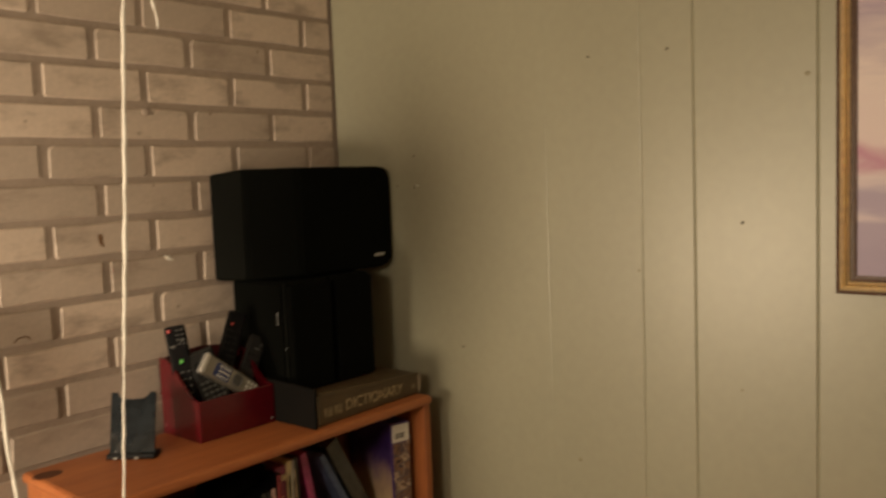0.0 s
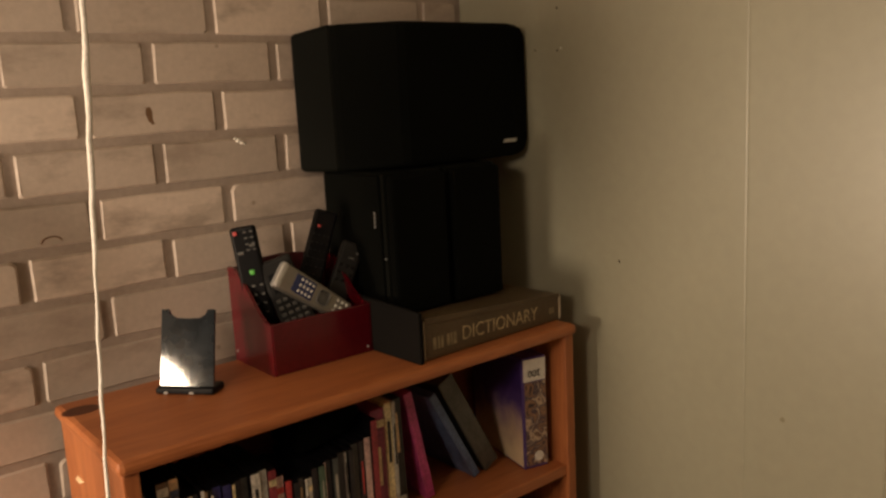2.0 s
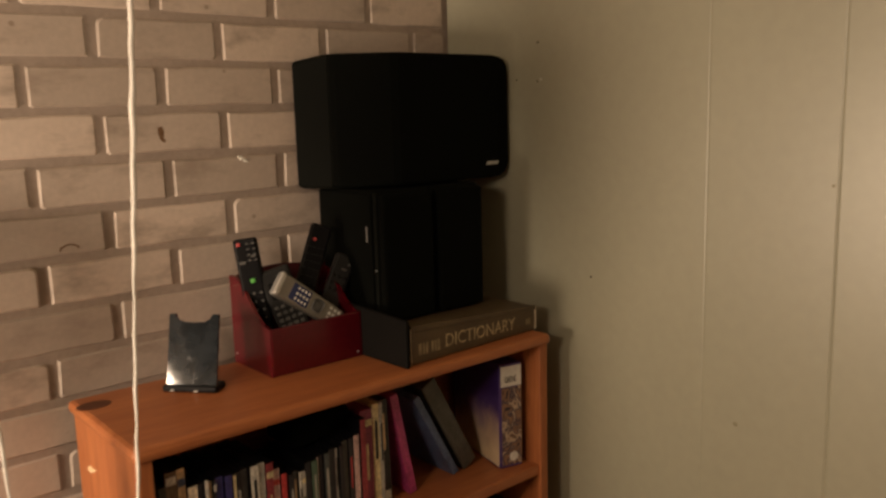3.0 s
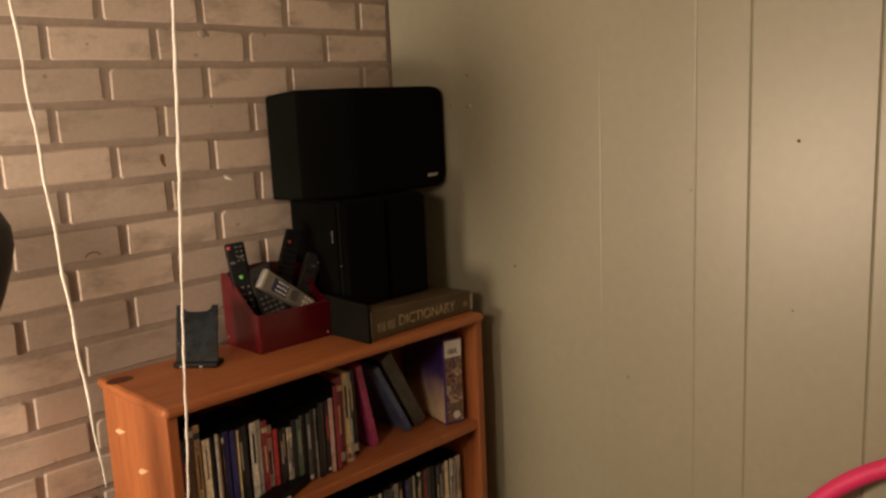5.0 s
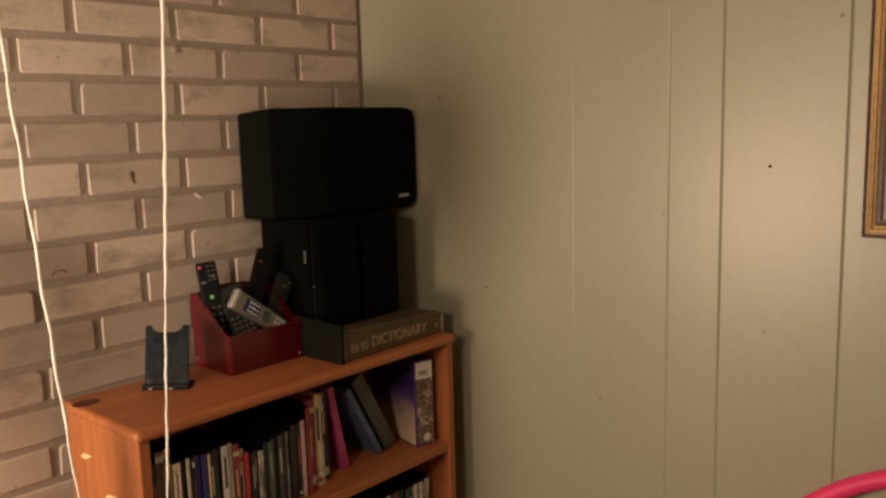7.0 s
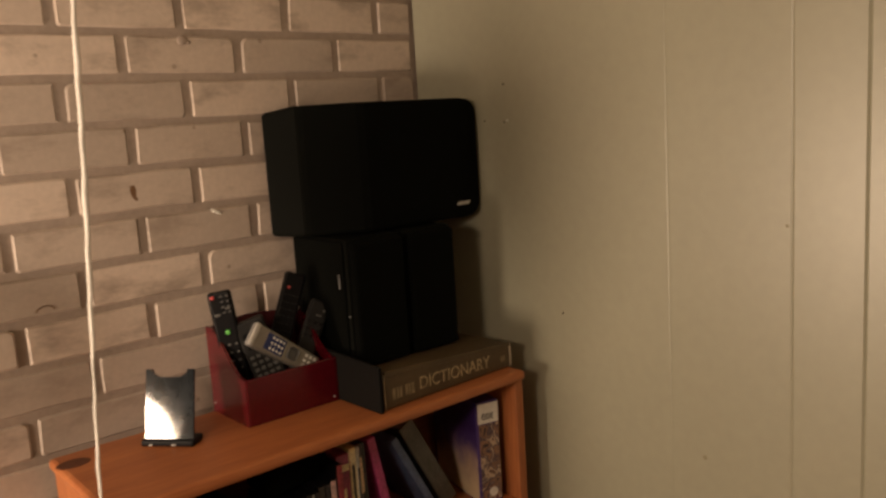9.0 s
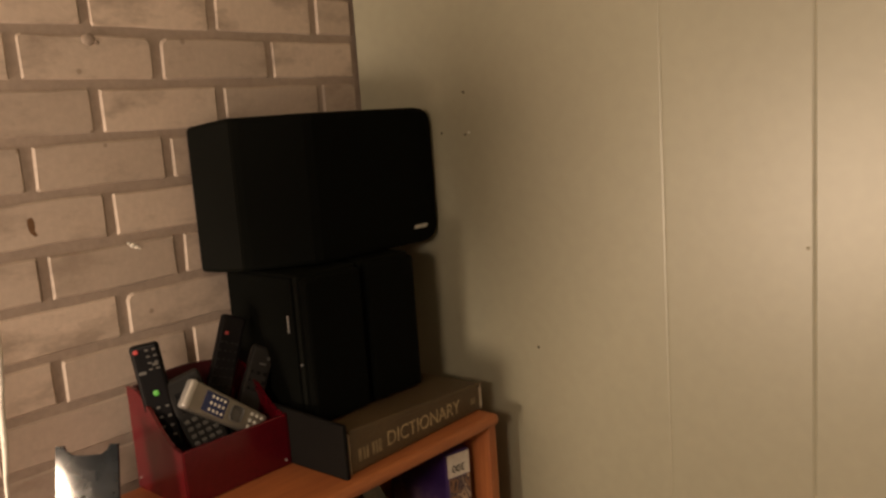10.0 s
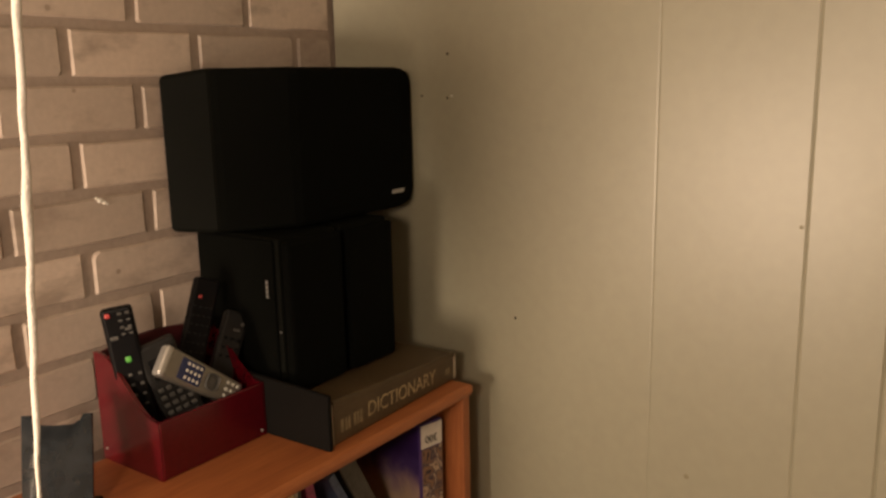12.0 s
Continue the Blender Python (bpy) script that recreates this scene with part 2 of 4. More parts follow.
WORN_EDGE = material("worn_card_edge", (0.55, 0.47, 0.34), 0.8)
GOLD = material("gold_leaf", (0.95, 0.76, 0.44), 0.30, metal=0.35, vary=0.18, scale=20)
DARK_FRAME = material("dark_brown_moulding", (0.075, 0.035, 0.018), 0.4, vary=0.25)
PAINTING = painting_material()
CORD = material("white_cotton_cord", (0.83, 0.80, 0.74), 0.85, vary=0.1, grain=300, bump=0.4)
BALL = material("black_leatherette", (0.027, 0.0275, 0.028), 0.50, vary=0.25, scale=12, grain=250, bump=0.2)
STEEL = material("steel_spring", (0.55, 0.54, 0.50), 0.28, metal=0.95, vary=0.1)
WHITE_TUBE = material("white_enamel_tube", (0.72, 0.68, 0.60), 0.35)
ORANGE = material("orange_plastic_ring", (0.70, 0.16, 0.03), 0.45)
PINK = material("pink_foam", (0.80, 0.035, 0.17), 0.55, vary=0.10, scale=20, grain=200, bump=0.1)
PINK_CLOTH = material("pink_ribbon", (0.72, 0.05, 0.22), 0.6)
YELLOW = material("yellow_print", (0.75, 0.45, 0.05), 0.5)
WHITE_CHIP = material("white_plaster_chip", (0.82, 0.80, 0.74), 0.8)
BROWN_MARK = material("brown_stain", (0.16, 0.085, 0.04), 0.7)
POCK = material("shallow_pock", (0.29, 0.21, 0.155), 0.85)
HOLE = material("dark_nail_hole", (0.06, 0.05, 0.035), 0.9)
DENT = material("dull_dent", (0.26, 0.24, 0.16), 0.7)
PURPLE = cover_material("purple_printed_card", [(0.03, 0.015, 0.10), (0.075, 0.04, 0.19), (0.09, 0.06, 0.18)], 6)
PUZZLE_ART = cover_material("puzzle_picture", [(0.03, 0.02, 0.03), (0.30, 0.17, 0.10), (0.05, 0.035, 0.06), (0.55, 0.42, 0.30), (0.12, 0.06, 0.04)], 38)
DUSK_ART = evening_sky_material()
LABEL_WHITE = material("white_label", (0.72, 0.70, 0.64), 0.5)
INK = material("black_ink", (0.015, 0.015, 0.015), 0.6)


# ---- mesh helpers ----
def part(name, bm, mat, parent=None, label="", smooth=False):
    """Links a bmesh as one mesh object, under parent if there is one."""
    me = bpy.data.meshes.new(name)
    bm.normal_update()
    if smooth:
        for f in bm.faces:
            f.smooth = True
    bm.to_mesh(me)
    bm.free()
    me.materials.append(mat)
    ob = new(name, me)
    if parent is not None:
        ob.parent = parent
    if label:
        ob["label"] = label
    return ob


def thing(name, m, label, category, group="", kind=""):
    """An Empty at a thing's base, which carries its parts."""
    ob = new(name)
    ob.empty_display_size = 0.05
    ob.matrix_world = m
    return tagged(ob, label, category, group, kind)


def block(lo, hi, bevel=0.0, seg=2, bm=None):
    """A box between two corners with rounded edges."""
    bm = bm or bmesh.new()
    lo, hi = Vector(lo), Vector(hi)
    made = bmesh.ops.create_cube(bm, size=1.0)["verts"]
    for v in made:
        v.co = Vector([(lo[i] + hi[i]) / 2 + v.co[i] * (hi[i] - lo[i]) for i in range(3)])
    if bevel:
        edges = {e for v in made for e in v.link_edges}
        bmesh.ops.bevel(bm, geom=list(edges), offset=bevel, segments=seg, affect="EDGES", profile=0.5)
    return bm


def prism(outline, z0, z1, bevel=0.0, bm=None):
    """An upright prism over a plan outline (x, y), with softened edges."""
    bm = bm or bmesh.new()
    low = [bm.verts.new((x, y, z0)) for x, y in outline]
    top = [bm.verts.new((x, y, z1)) for x, y in outline]
    n = len(outline)
    bm.faces.new(low[::-1])
    bm.faces.new(top)
    for i in range(n):
        bm.faces.new((low[i], low[(i + 1) % n], top[(i + 1) % n], top[i]))
    bmesh.ops.recalc_face_normals(bm, faces=bm.faces[:])
    if bevel:
        bmesh.ops.bevel(bm, geom=bm.edges[:], offset=bevel, segments=3, affect="EDGES", profile=0.5)
    return bm


def lathe(profile, seg=32, bm=None):
    """A turned body about z from (radius, height) pairs."""
    bm = bm or bmesh.new()
    rings = []
    for r, z in profile:
        rings.append([bm.verts.new((r * math.cos(2 * math.pi * i / seg), r * math.sin(2 * math.pi * i / seg), z)) for i in range(seg)])
    for a, b in zip(rings, rings[1:]):
        for i in range(seg):
            bm.faces.new((a[i], a[(i + 1) % seg], b[(i + 1) % seg], b[i]))
    bm.faces.new(rings[0][::-1])
    bm.faces.new(rings[-1])
    return bm


def tube(points, radius, seg=8, closed=False, bm=None):
    """A round tube along points; radius may be a number or one for each point."""
    bm = bm or bmesh.new()
    pts = [Vector(p) for p in points]
    n = len(pts)
    rings, ref = [], None
    for i, p in enumerate(pts):
        a = pts[(i - 1) % n] if closed or i else p
        b = pts[(i + 1) % n] if closed or i < n - 1 else p
        d = (b - a).normalized()
        if ref is None:
            ref = d.orthogonal().normalized()
        ref = (ref - d * ref.dot(d)).normalized()
        side = d.cross(ref)
        r = radius[i] if isinstance(radius, (list, tuple)) else radius
        rings.append([bm.verts.new(p + (ref * math.cos(2 * math.pi * k / seg) + side * math.sin(2 * math.pi * k / seg)) * r) for k in range(seg)])
    for i in range(n if closed else n - 1):
        a, b = rings[i], rings[(i + 1) % n]
        for k in range(seg):
            bm.faces.new((a[k], a[(k + 1) % seg], b[(k + 1) % seg], b[k]))
    if not closed:
        bm.faces.new(rings[0][::-1])
        bm.faces.new(rings[-1])
    return bm


def writing(text, size, mat, parent, m, name="lettering", label="", squeeze=1.0):
    """Raised letters of the built-in font as a mesh part at the pose m in the parent."""
    cu = bpy.data.curves.new(name, "FONT")
    cu.body, cu.size, cu.extrude, cu.align_x, cu.align_y = text, size, 0.0004, "CENTER", "CENTER"
    tmp = bpy.data.objects.new(name, cu)
    scene.collection.objects.link(tmp)
    me = bpy.data.meshes.new_from_object(tmp)
    bpy.data.objects.remove(tmp)
    me.materials.clear()
    me.materials.append(mat)
    ob = new(name, me)
    ob.parent = parent
    ob.matrix_local = m @ Matrix.Diagonal((squeeze, 1, 1, 1))
    if label:
        ob["label"] = label
    return ob


# ---- the room ----
WALL_X = 0.026      # painted panel wall
BED = 1.705         # height of one bed joint
COURSE, PITCH = 0.086, 0.24
CEILING = 2.42

# unseen floor, ceiling and far walls that close the room
tagged(part("floor", block((-3.7, -3.9, -0.1), (0.2, 0.2, 0.0)), CARPET), "brown carpeted floor of the room", "floor", kind="structure")
tagged(part("ceiling", block((-3.7, -3.9, CEILING), (0.2, 0.2, CEILING + 0.1)), CEIL), "plain pale ceiling", "ceiling", kind="structure")
tagged(part("wall_west", block((-3.7, -3.8, 0), (-3.6, 0.006, CEILING)), PLAIN), "plain plastered wall", "wall", kind="structure")
tagged(part("wall_south", block((-3.6, -3.9, 0), (0.02, -3.8, CEILING)), PLAIN), "plain plastered wall", "wall", kind="structure")

brick_wall = tagged(part("wall_north", block((-3.6, 0.0038, 0), (0.1, 0.12, CEILING)), MORTAR),
                    "limewashed cream brick wall with recessed grey mortar", "brick wall", kind="structure")

# the panel wall bows a little towards the corner
green_wall = tagged(new("wall_east"), "pale green painted panel wall with narrow grooves", "panelled wall", kind="structure")
GROOVES = (-0.686, -0.929, -1.050, -1.294, -1.538, -1.66, -1.91, -2.15)
DEPTHS = {-0.686: 0.0004, -0.929: 0.0010, -1.050: 0.0020, -1.294: 0.0024, -1.538: 0.002, -1.66: 0.002, -1.91: 0.002, -2.15: 0.002}


def wall_x(y):
    """Where the face of the panelling stands; the sheet bows towards the corner."""
    if y > -0.27:
        return WALL_X - 0.040 * ((y + 0.27) / 0.27) ** 2
    return WALL_X


def panel(y0, y1):
    """One strip of panelling with eased edges between two grooves."""
    steps = max(2, int((y0 - y1) / 0.03))
    e = 0.0035
    ys = [y0 - 0.0001, y0 - e] + [y0 + (y1 - y0) * i / steps for i in range(1, steps)] + [y1 + e, y1 + 0.0001]
    bm = bmesh.new()
    rows = []
    for i, y in enumerate(ys):
        x = wall_x(y if 0 < i < len(ys) - 1 else min(y, 0.0)) + (DEPTHS.get(y0 if i == 0 else y1, 0) if i in (0, len(ys) - 1) else 0)
        rows.append([bm.verts.new(c) for c in ((x, y, 0), (x, y, CEILING), (0.05, y, CEILING), (0.05, y, 0))])
    for a, b in zip(rows, rows[1:]):
        for k in range(4):
            bm.faces.new((a[k], b[k], b[(k + 1) % 4], a[(k + 1) % 4]))
    bm.faces.new(rows[0])
    bm.faces.new(rows[-1][::-1])
    bmesh.ops.recalc_face_normals(bm, faces=bm.faces[:])
    return bm


edges = (-0.005,) + GROOVES + (-3.8,)
for y0, y1 in zip(edges, edges[1:]):
    part("panel", panel(y0, y1), GREEN, green_wall)
part("backing", block((0.05, -3.8, 0), (0.14, 0.004, CEILING)), GREEN, green_wall)

# nail holes and dents in the panelling
for y, z, r, mat in ((-0.261, 1.574, 0.0030, HOLE), (-0.199, 1.495, 0.0024, HOLE), (-0.259, 1.490, 0.0026, HOLE), (-0.411, 1.069, 0.0030, HOLE), (-0.758, 0.832, 0.0046, DENT),
                     (-1.150, 1.398, 0.0036, HOLE), (-0.920, 1.291, 0.0030, DENT), (-0.804, 1.770, 0.003, HOLE), (-0.993, 1.763, 0.003, HOLE), (-1.275, 1.681, 0.0050, DENT), (-1.147, 1.054, 0.0030, DENT)):
    bm = lathe([(r * 0.85, -0.0006), (r, 0.0), (r * 0.55, 0.0004)], 9)
    bmesh.ops.transform(bm, matrix=pose(wall_x(y) - 0.0004, y, z, 0, -90, 0), verts=bm.verts[:])
    part("nail_hole", bm, mat, green_wall)
bm = lathe([(0.0022, 0.0), (0.0026, 0.0015), (0.001, 0.0022)], 9)
bmesh.ops.transform(bm, matrix=pose(wall_x(-0.270), -0.270, 1.494, 0, -90, 0), verts=bm.verts[:])
part("screw_head", bm, WHITE_PRINT, green_wall)

# ---- framed painting on the panelling ----
picture = thing("framed_painting", pose(WALL_X, -1.331, 1.268), "lilac and pink painting in a gold and dark wooden frame", "painting")
PW, PH = 0.62, 0.76


def moulding(u0, u1, depth, outer_w, inner_w):
    """A mitred frame ring in the wall's plane: u along -y, v up; from outer_w to inner_w inside the outer edge, proud by depth."""
    bm = bmesh.new()
    rings = []
    for w, d in ((outer_w, u0), (outer_w, depth), ((outer_w + inner_w) / 2, depth + u1), (inner_w, depth), (inner_w, u0)):
        rings.append([bm.verts.new((-d, -u, v)) for u, v in ((w, w), (PW - w, w), (PW - w, PH - w), (w, PH - w))])
    for a, b in zip(rings, rings[1:]):
        for k in range(4):
            bm.faces.new((a[k], a[(k + 1) % 4], b[(k + 1) % 4], b[k]))
    bmesh.ops.recalc_face_normals(bm, faces=bm.faces[:])
    return bm


part("outer_edge", moulding(0.0, 0.001, 0.020, 0.0, 0.006), DARK_FRAME, picture, "dark brown outer lip")
part("gold_moulding", moulding(0.0, 0.008, 0.019, 0.006, 0.015), GOLD, picture, "worn gold ridge")
part("gold_bead", moulding(0.0, 0.006, 0.013, 0.0165, 0.0225), GOLD, picture)
part("inner_slope", moulding(0.0, 0.001, 0.011, 0.0225, 0.034), DARK_FRAME, picture, "dark brown inner slope")
part("canvas", block((-0.010, -PW + 0.033, 0.033), (-0.001, -0.033, PH - 0.033)), PAINTING, picture, "canvas with lilac and pink strokes")

# ---- bookcase ----
TOP = 0.949
case = thing("bookcase", pose(-0.50, -0.2, 0), "orange-stained pine bookcase with full shelves", "bookcase")


def case_part(name, lo, hi, mat, bevel=0.003, label=""):
    bm = block([lo[0] + 0.50, lo[1] + 0.2, lo[2]], [hi[0] + 0.50, hi[1] + 0.2, hi[2]], bevel)
    return part(name, bm, mat, case, label)


case_part("top_board", (-0.957, -0.363, TOP - 0.023), (-0.049, -0.045, TOP), PINE, 0.009)
case_part("side_board", (-0.950, -0.352, 0.0), (-0.926, -0.055, TOP - 0.023), PINE_UP)
case_part("side_board", (-0.074, -0.352, 0.0), (-0.050, -0.055, TOP - 0.023), PINE_UP)
for z in (0.650, 0.350, 0.090):
    case_part("shelf", (-0.926, -0.347, z - 0.024), (-0.074, -0.063, z), PINE)
case_part("back_panel", (-0.945, -0.063, 0.03), (-0.055, -0.055, TOP - 0.023), PINE, 0.0)
case_part("plinth", (-0.926, -0.335, 0.0), (-0.074, -0.317, 0.066), PINE)
bm = lathe([(0.030, 0.0), (0.028, 0.0008)], 20)
bmesh.ops.transform(bm, matrix=pose(-0.930 + 0.5, -0.108 + 0.2, TOP - 0.0003) @ Matrix.Diagonal((1.0, 0.75, 1, 1)), verts=bm.verts[:])
part("knot", bm, KNOT, case, "dark knot in the top board")
for y, z, a in ((-0.131, 0.846, -26), (-0.224, 0.783, -32)):
    bm = bmesh.new()
    for q in ((-0.016, -0.006), (0.006, -0.004), (0.015, 0.004), (0.004, 0.007), (-0.004, 0.001)):
        bm.verts.new((0, q[0] * 1.7, q[1] * 1.2))
    f = bm.faces.new(bm.verts[:])
    up = bmesh.ops.extrude_face_region(bm, geom=[f])["geom"]
    for v in [g for g in up if isinstance(g, bmesh.types.BMVert)]:
        v.co.x -= 0.0012
    bmesh.ops.recalc_face_normals(bm, faces=bm.faces[:])
    bmesh.ops.transform(bm, matrix=pose(-0.950 + 0.5, y + 0.2, z, a, 0, 0), verts=bm.verts[:])
    part("chipped_patch", bm, PINE_RAW, case, "bare wood where the stain chipped off")

# ---- large speaker lying on two upright ones ----
S0, S1 = 1.277, 1.552
big = thing("bookshelf_speaker", pose(-0.22, -0.1, S0), "large black speaker lying on two smaller upright speakers", "speaker", "speakers on the bookcase")


def plan(points, dx=0.22, dy=0.1):
    return [(x + dx, y + dy) for x, y in points]


def layered(outline, height, corner, edge, sink=0.0):
    """A body over a plan outline whose right end has large rounded corners and whose other edges are eased."""
    cx = sum(p[0] for p in outline) / len(outline)
    cy = sum(p[1] for p in outline) / len(outline)
    right = max(p[0] for p in outline)
    bm = bmesh.new()
    rings = []
    levels = [0, edge * 0.3, edge, corner * 0.3, corner * 0.6, corner]
    for z in levels + [height - q for q in levels[::-1]]:
        d = min(z, height - z)
        small = edge - math.sqrt(max(0, edge ** 2 - (edge - min(d, edge)) ** 2))
        large = corner - math.sqrt(max(0, corner ** 2 - (corner - min(d, corner)) ** 2))
        ring = []
        for x, y in outline:
            w = max(0.0, (x - cx) / (right - cx))
            ring.append(bm.verts.new((x - math.copysign(small, x - cx) - (large if w > 0.8 else 0), y - math.copysign(small, y - cy) * 0.7, sink + z)))
        rings.append(ring)
    n = len(outline)
    for a, b in zip(rings, rings[1:]):
        for k in range(n):
            bm.faces.new((a[k], a[(k + 1) % n], b[(k + 1) % n], b[k]))
    bm.faces.new(rings[0][::-1])
    bm.faces.new(rings[-1])
    bmesh.ops.recalc_face_normals(bm, faces=bm.faces[:])
    return bm


cabinet = layered(plan([(-0.444, -0.006), (-0.418, -0.076), (-0.413, -0.088), (-0.31, -0.152), (-0.02, -0.158), (0.006, -0.150), (0.008, -0.050), (-0.03, -0.006)]), S1 - S0, 0.030, 0.008)
for v in cabinet.verts:     # the top slopes down a little towards the back
    if v.co.z > 0.1:
        v.co.z -= 0.011 * min(1.0, max(0.0, (v.co.y - 0.01) / 0.085))
part("cabinet", cabinet, BLACK_VINYL, big)
big_grille = part("grille", layered(plan([(-0.404, -0.078), (-0.4095, -0.091), (-0.402, -0.102), (-0.322, -0.181), (-0.306, -0.187), (-0.026, -0.186), (0.010, -0.180), (0.0205, -0.164), (0.0165, -0.130)]), S1 - S0 - 0.004, 0.036, 0.010, 0.003), BLACK_CLOTH, big, "black cloth grille")
bm = block((-0.018, -0.0012, -0.0038), (0.018, 0.0012, 0.0038), 0.0006, 1)
for v in bm.verts:
    v.co.x += v.co.z * 0.6
bmesh.ops.transform(bm, matrix=pose(-0.046 + 0.22, -0.1868 + 0.1, 1.313 - S0), verts=bm.verts[:])
part("badge", bm, SILVER_BADGE, big_grille, "small slanted silver badge")

L0 = 1.005
for x0, x1, tag in ((-0.397, -0.259, "small black upright speaker standing on a thick book"), (-0.250, -0.119, "small black upright speaker beside its twin under the large one")):
    low = thing("upright_speaker", pose((x0 + x1) / 2, -0.12, L0), tag, "speaker", "speakers on the bookcase")
    h = (x1 - x0) / 2
    part("cabinet", block((-h, -0.095, 0), (h, 0.108, S0 - L0), 0.006), BLACK_VINYL, low)
    part("grille", block((-h + 0.004, -0.113, 0.006), (h - 0.004, -0.094, S0 - L0 - 0.006), 0.007), BLACK_CLOTH, low, "black cloth grille")
    if x0 < -0.3:
        side_grille = part("side_grille", block((-h - 0.004, -0.085, 0.006), (-h + 0.002, 0.104, S0 - L0 - 0.004), 0.0055, 3), BLACK_CLOTH, low, "black cloth grille with rounded corners")
        bm = bmesh.new()
        for k in range(4):
            block((-h - 0.0052, -0.070, 0.170 + k * 0.008), (-h - 0.003, -0.066, 0.176 + k * 0.008), bm=bm)
        part("badge", bm, SILVER_BADGE, side_grille, "short column of silver marks")
        part("screw", block((-h - 0.0015, -0.092, 0.112), (-h + 0.001, -0.089, 0.115)), SILVER_BADGE, low)
        part("screw", block((-h - 0.0015, -0.080, 0.058), (-h + 0.001, -0.077, 0.060)), SILVER_BADGE, low)

# ---- thick book under the speakers ----
book = thing("dictionary", pose(-0.236, -0.202, TOP) @ pose(0, 0, 0, 0, 0, 2.2), "thick brown dictionary lying flat under black speakers", "book")
BH = 0.055


def splay(bm):
    """The front left corner of the old book has sprung up."""
    for v in bm.verts:
        k = min(1, max(0, (0.18 - v.co.x) / 0.36)) * min(1, max(0, (0.0 - v.co.y) / 0.10))
        v.co.z *= 1 + 0.42 * k
    return bm


cover = prism([(-0.180, -0.122), (0.180, -0.122), (0.180, 0.110), (-0.180, 0.110)], 0.0, BH, 0.004)
bmesh.ops.subdivide_edges(cover, edges=cover.edges[:], cuts=3, use_grid_fill=True)
cover = part("cover", splay(cover), LEATHERETTE, book)
pages = block((-0.1835, -0.119, 0.0025), (-0.1795, 0.112, BH - 0.0025), 0.001, 1)
bmesh.ops.subdivide_edges(pages, edges=pages.edges[:], cuts=4, use_grid_fill=True)
part("page_block", splay(pages), PAGE_BLACK, book, "dark edges of the pages")
part("spine_ridge", splay(block((-0.1795, -0.1245, BH - 0.008), (0.1795, -0.119, BH + 0.0008), 0.0015)), LEATHERETTE, book)
part("worn_corner", tube([(0.1800, -0.1225, 0.004), (0.1806, -0.1230, 0.03), (0.1795, -0.1225, BH - 0.001), (0.172, -0.120, BH + 0.0005)], 0.0016, 6), WORN_EDGE, cover, "worn pale corner")
part("worn_corner", tube([(-0.1800, -0.1225, 0.002), (-0.1806, -0.1228, 0.03), (-0.180, -0.1225, BH + 0.018)], 0.0013, 6), WORN_EDGE, cover)
writing("DICTIONARY", 0.037, GILT, cover, pose(0.012, -0.1222, 0.029, 90, 1.5, 0), label="faded gilt title", squeeze=0.92)
bm = bmesh.new()
for x, w in ((-0.160, 0.007), (-0.149, 0.005), (-0.141, 0.005), (-0.127, 0.006), (-0.118, 0.004), (-0.111, 0.007)):
    block((x, -0.1226, 0.018), (x + w, -0.1212, 0.040), bm=bm)
part("small_title", bm, GILT_WORN, cover, "worn small gilt lettering")
bm = bmesh.new()
for x in (0.150, 0.158):
    block((x, -0.1226, 0.018), (x + 0.005, -0.1212, 0.030), bm=bm)
part("publisher_mark", bm, GILT_WORN, cover)

# ---- black upright panel holding the book ----
bm = block((-0.006, -0.118, 0), (0.004, 0.118, 0.104), 0.003)
for v in bm.verts:
    if v.co.z > 0.05:
        v.co.z -= 0.010 * (0.118 - v.co.y) / 0.236
panel_end = tagged(part("bookend", bm, PAGE_BLACK), "plain black panel standing between red box and dictionary", "bookend")
panel_end.matrix_world = pose(-0.4262, -0.222, TOP, 0, 0, 1.5)

# ---- red box with remote controls ----
rbox = thing("remote_caddy", pose(-0.535, -0.2, TOP), "dark red open box with a curved rim full of remotes", "storage box")
BW, BD, FH, RH = 0.204, 0.150, 0.092, 0.176


def side_profile():
    """Rim of a side: low at the front, an S-curve up to the back."""
    pts = []
    for i in range(13):
        s = i / 12
        y = BD * s
        k = min(1, max(0, (s - 0.05) / 0.85))
        pts.append((y, FH + (RH - FH) * (k * k * (3 - 2 * k))))
    return pts


def side_wall(x):
    bm = bmesh.new()
    rim = side_profile()
    outline = [(0, 0)] + [(BD, 0)] + rim[::-1]
    a = [bm.verts.new((x, y, z)) for y, z in outline]
    b = [bm.verts.new((x + 0.006, y, z)) for y, z in outline]
    bm.faces.new(a)
    bm.faces.new(b[::-1])
    n = len(outline)
    for i in range(n):
        bm.faces.new((a[i], b[i], b[(i + 1) % n], a[(i + 1) % n]))
    bmesh.ops.recalc_face_normals(bm, faces=bm.faces[:])
    return bm


part("front_panel", block((-BW / 2 + 0.002, -0.001, 0), (BW / 2 - 0.002, 0.006, FH), 0.002), RED_LEATHER, rbox)
part("side_panel", side_wall(-BW / 2), RED_LEATHER, rbox)
part("side_panel", side_wall(BW / 2 - 0.006), RED_LEATHER, rbox)
bm = bmesh.new()
arc = [(-BW / 2 + 0.006 + (BW - 0.012) * i / 14, RH - 0.004 + 0.012 * math.sin(math.pi * i / 14)) for i in range(15)]
a = [bm.verts.new((x, BD - 0.006, z)) for x, z in [(-BW / 2 + 0.006, 0), (BW / 2 - 0.006, 0)] + arc[::-1]]
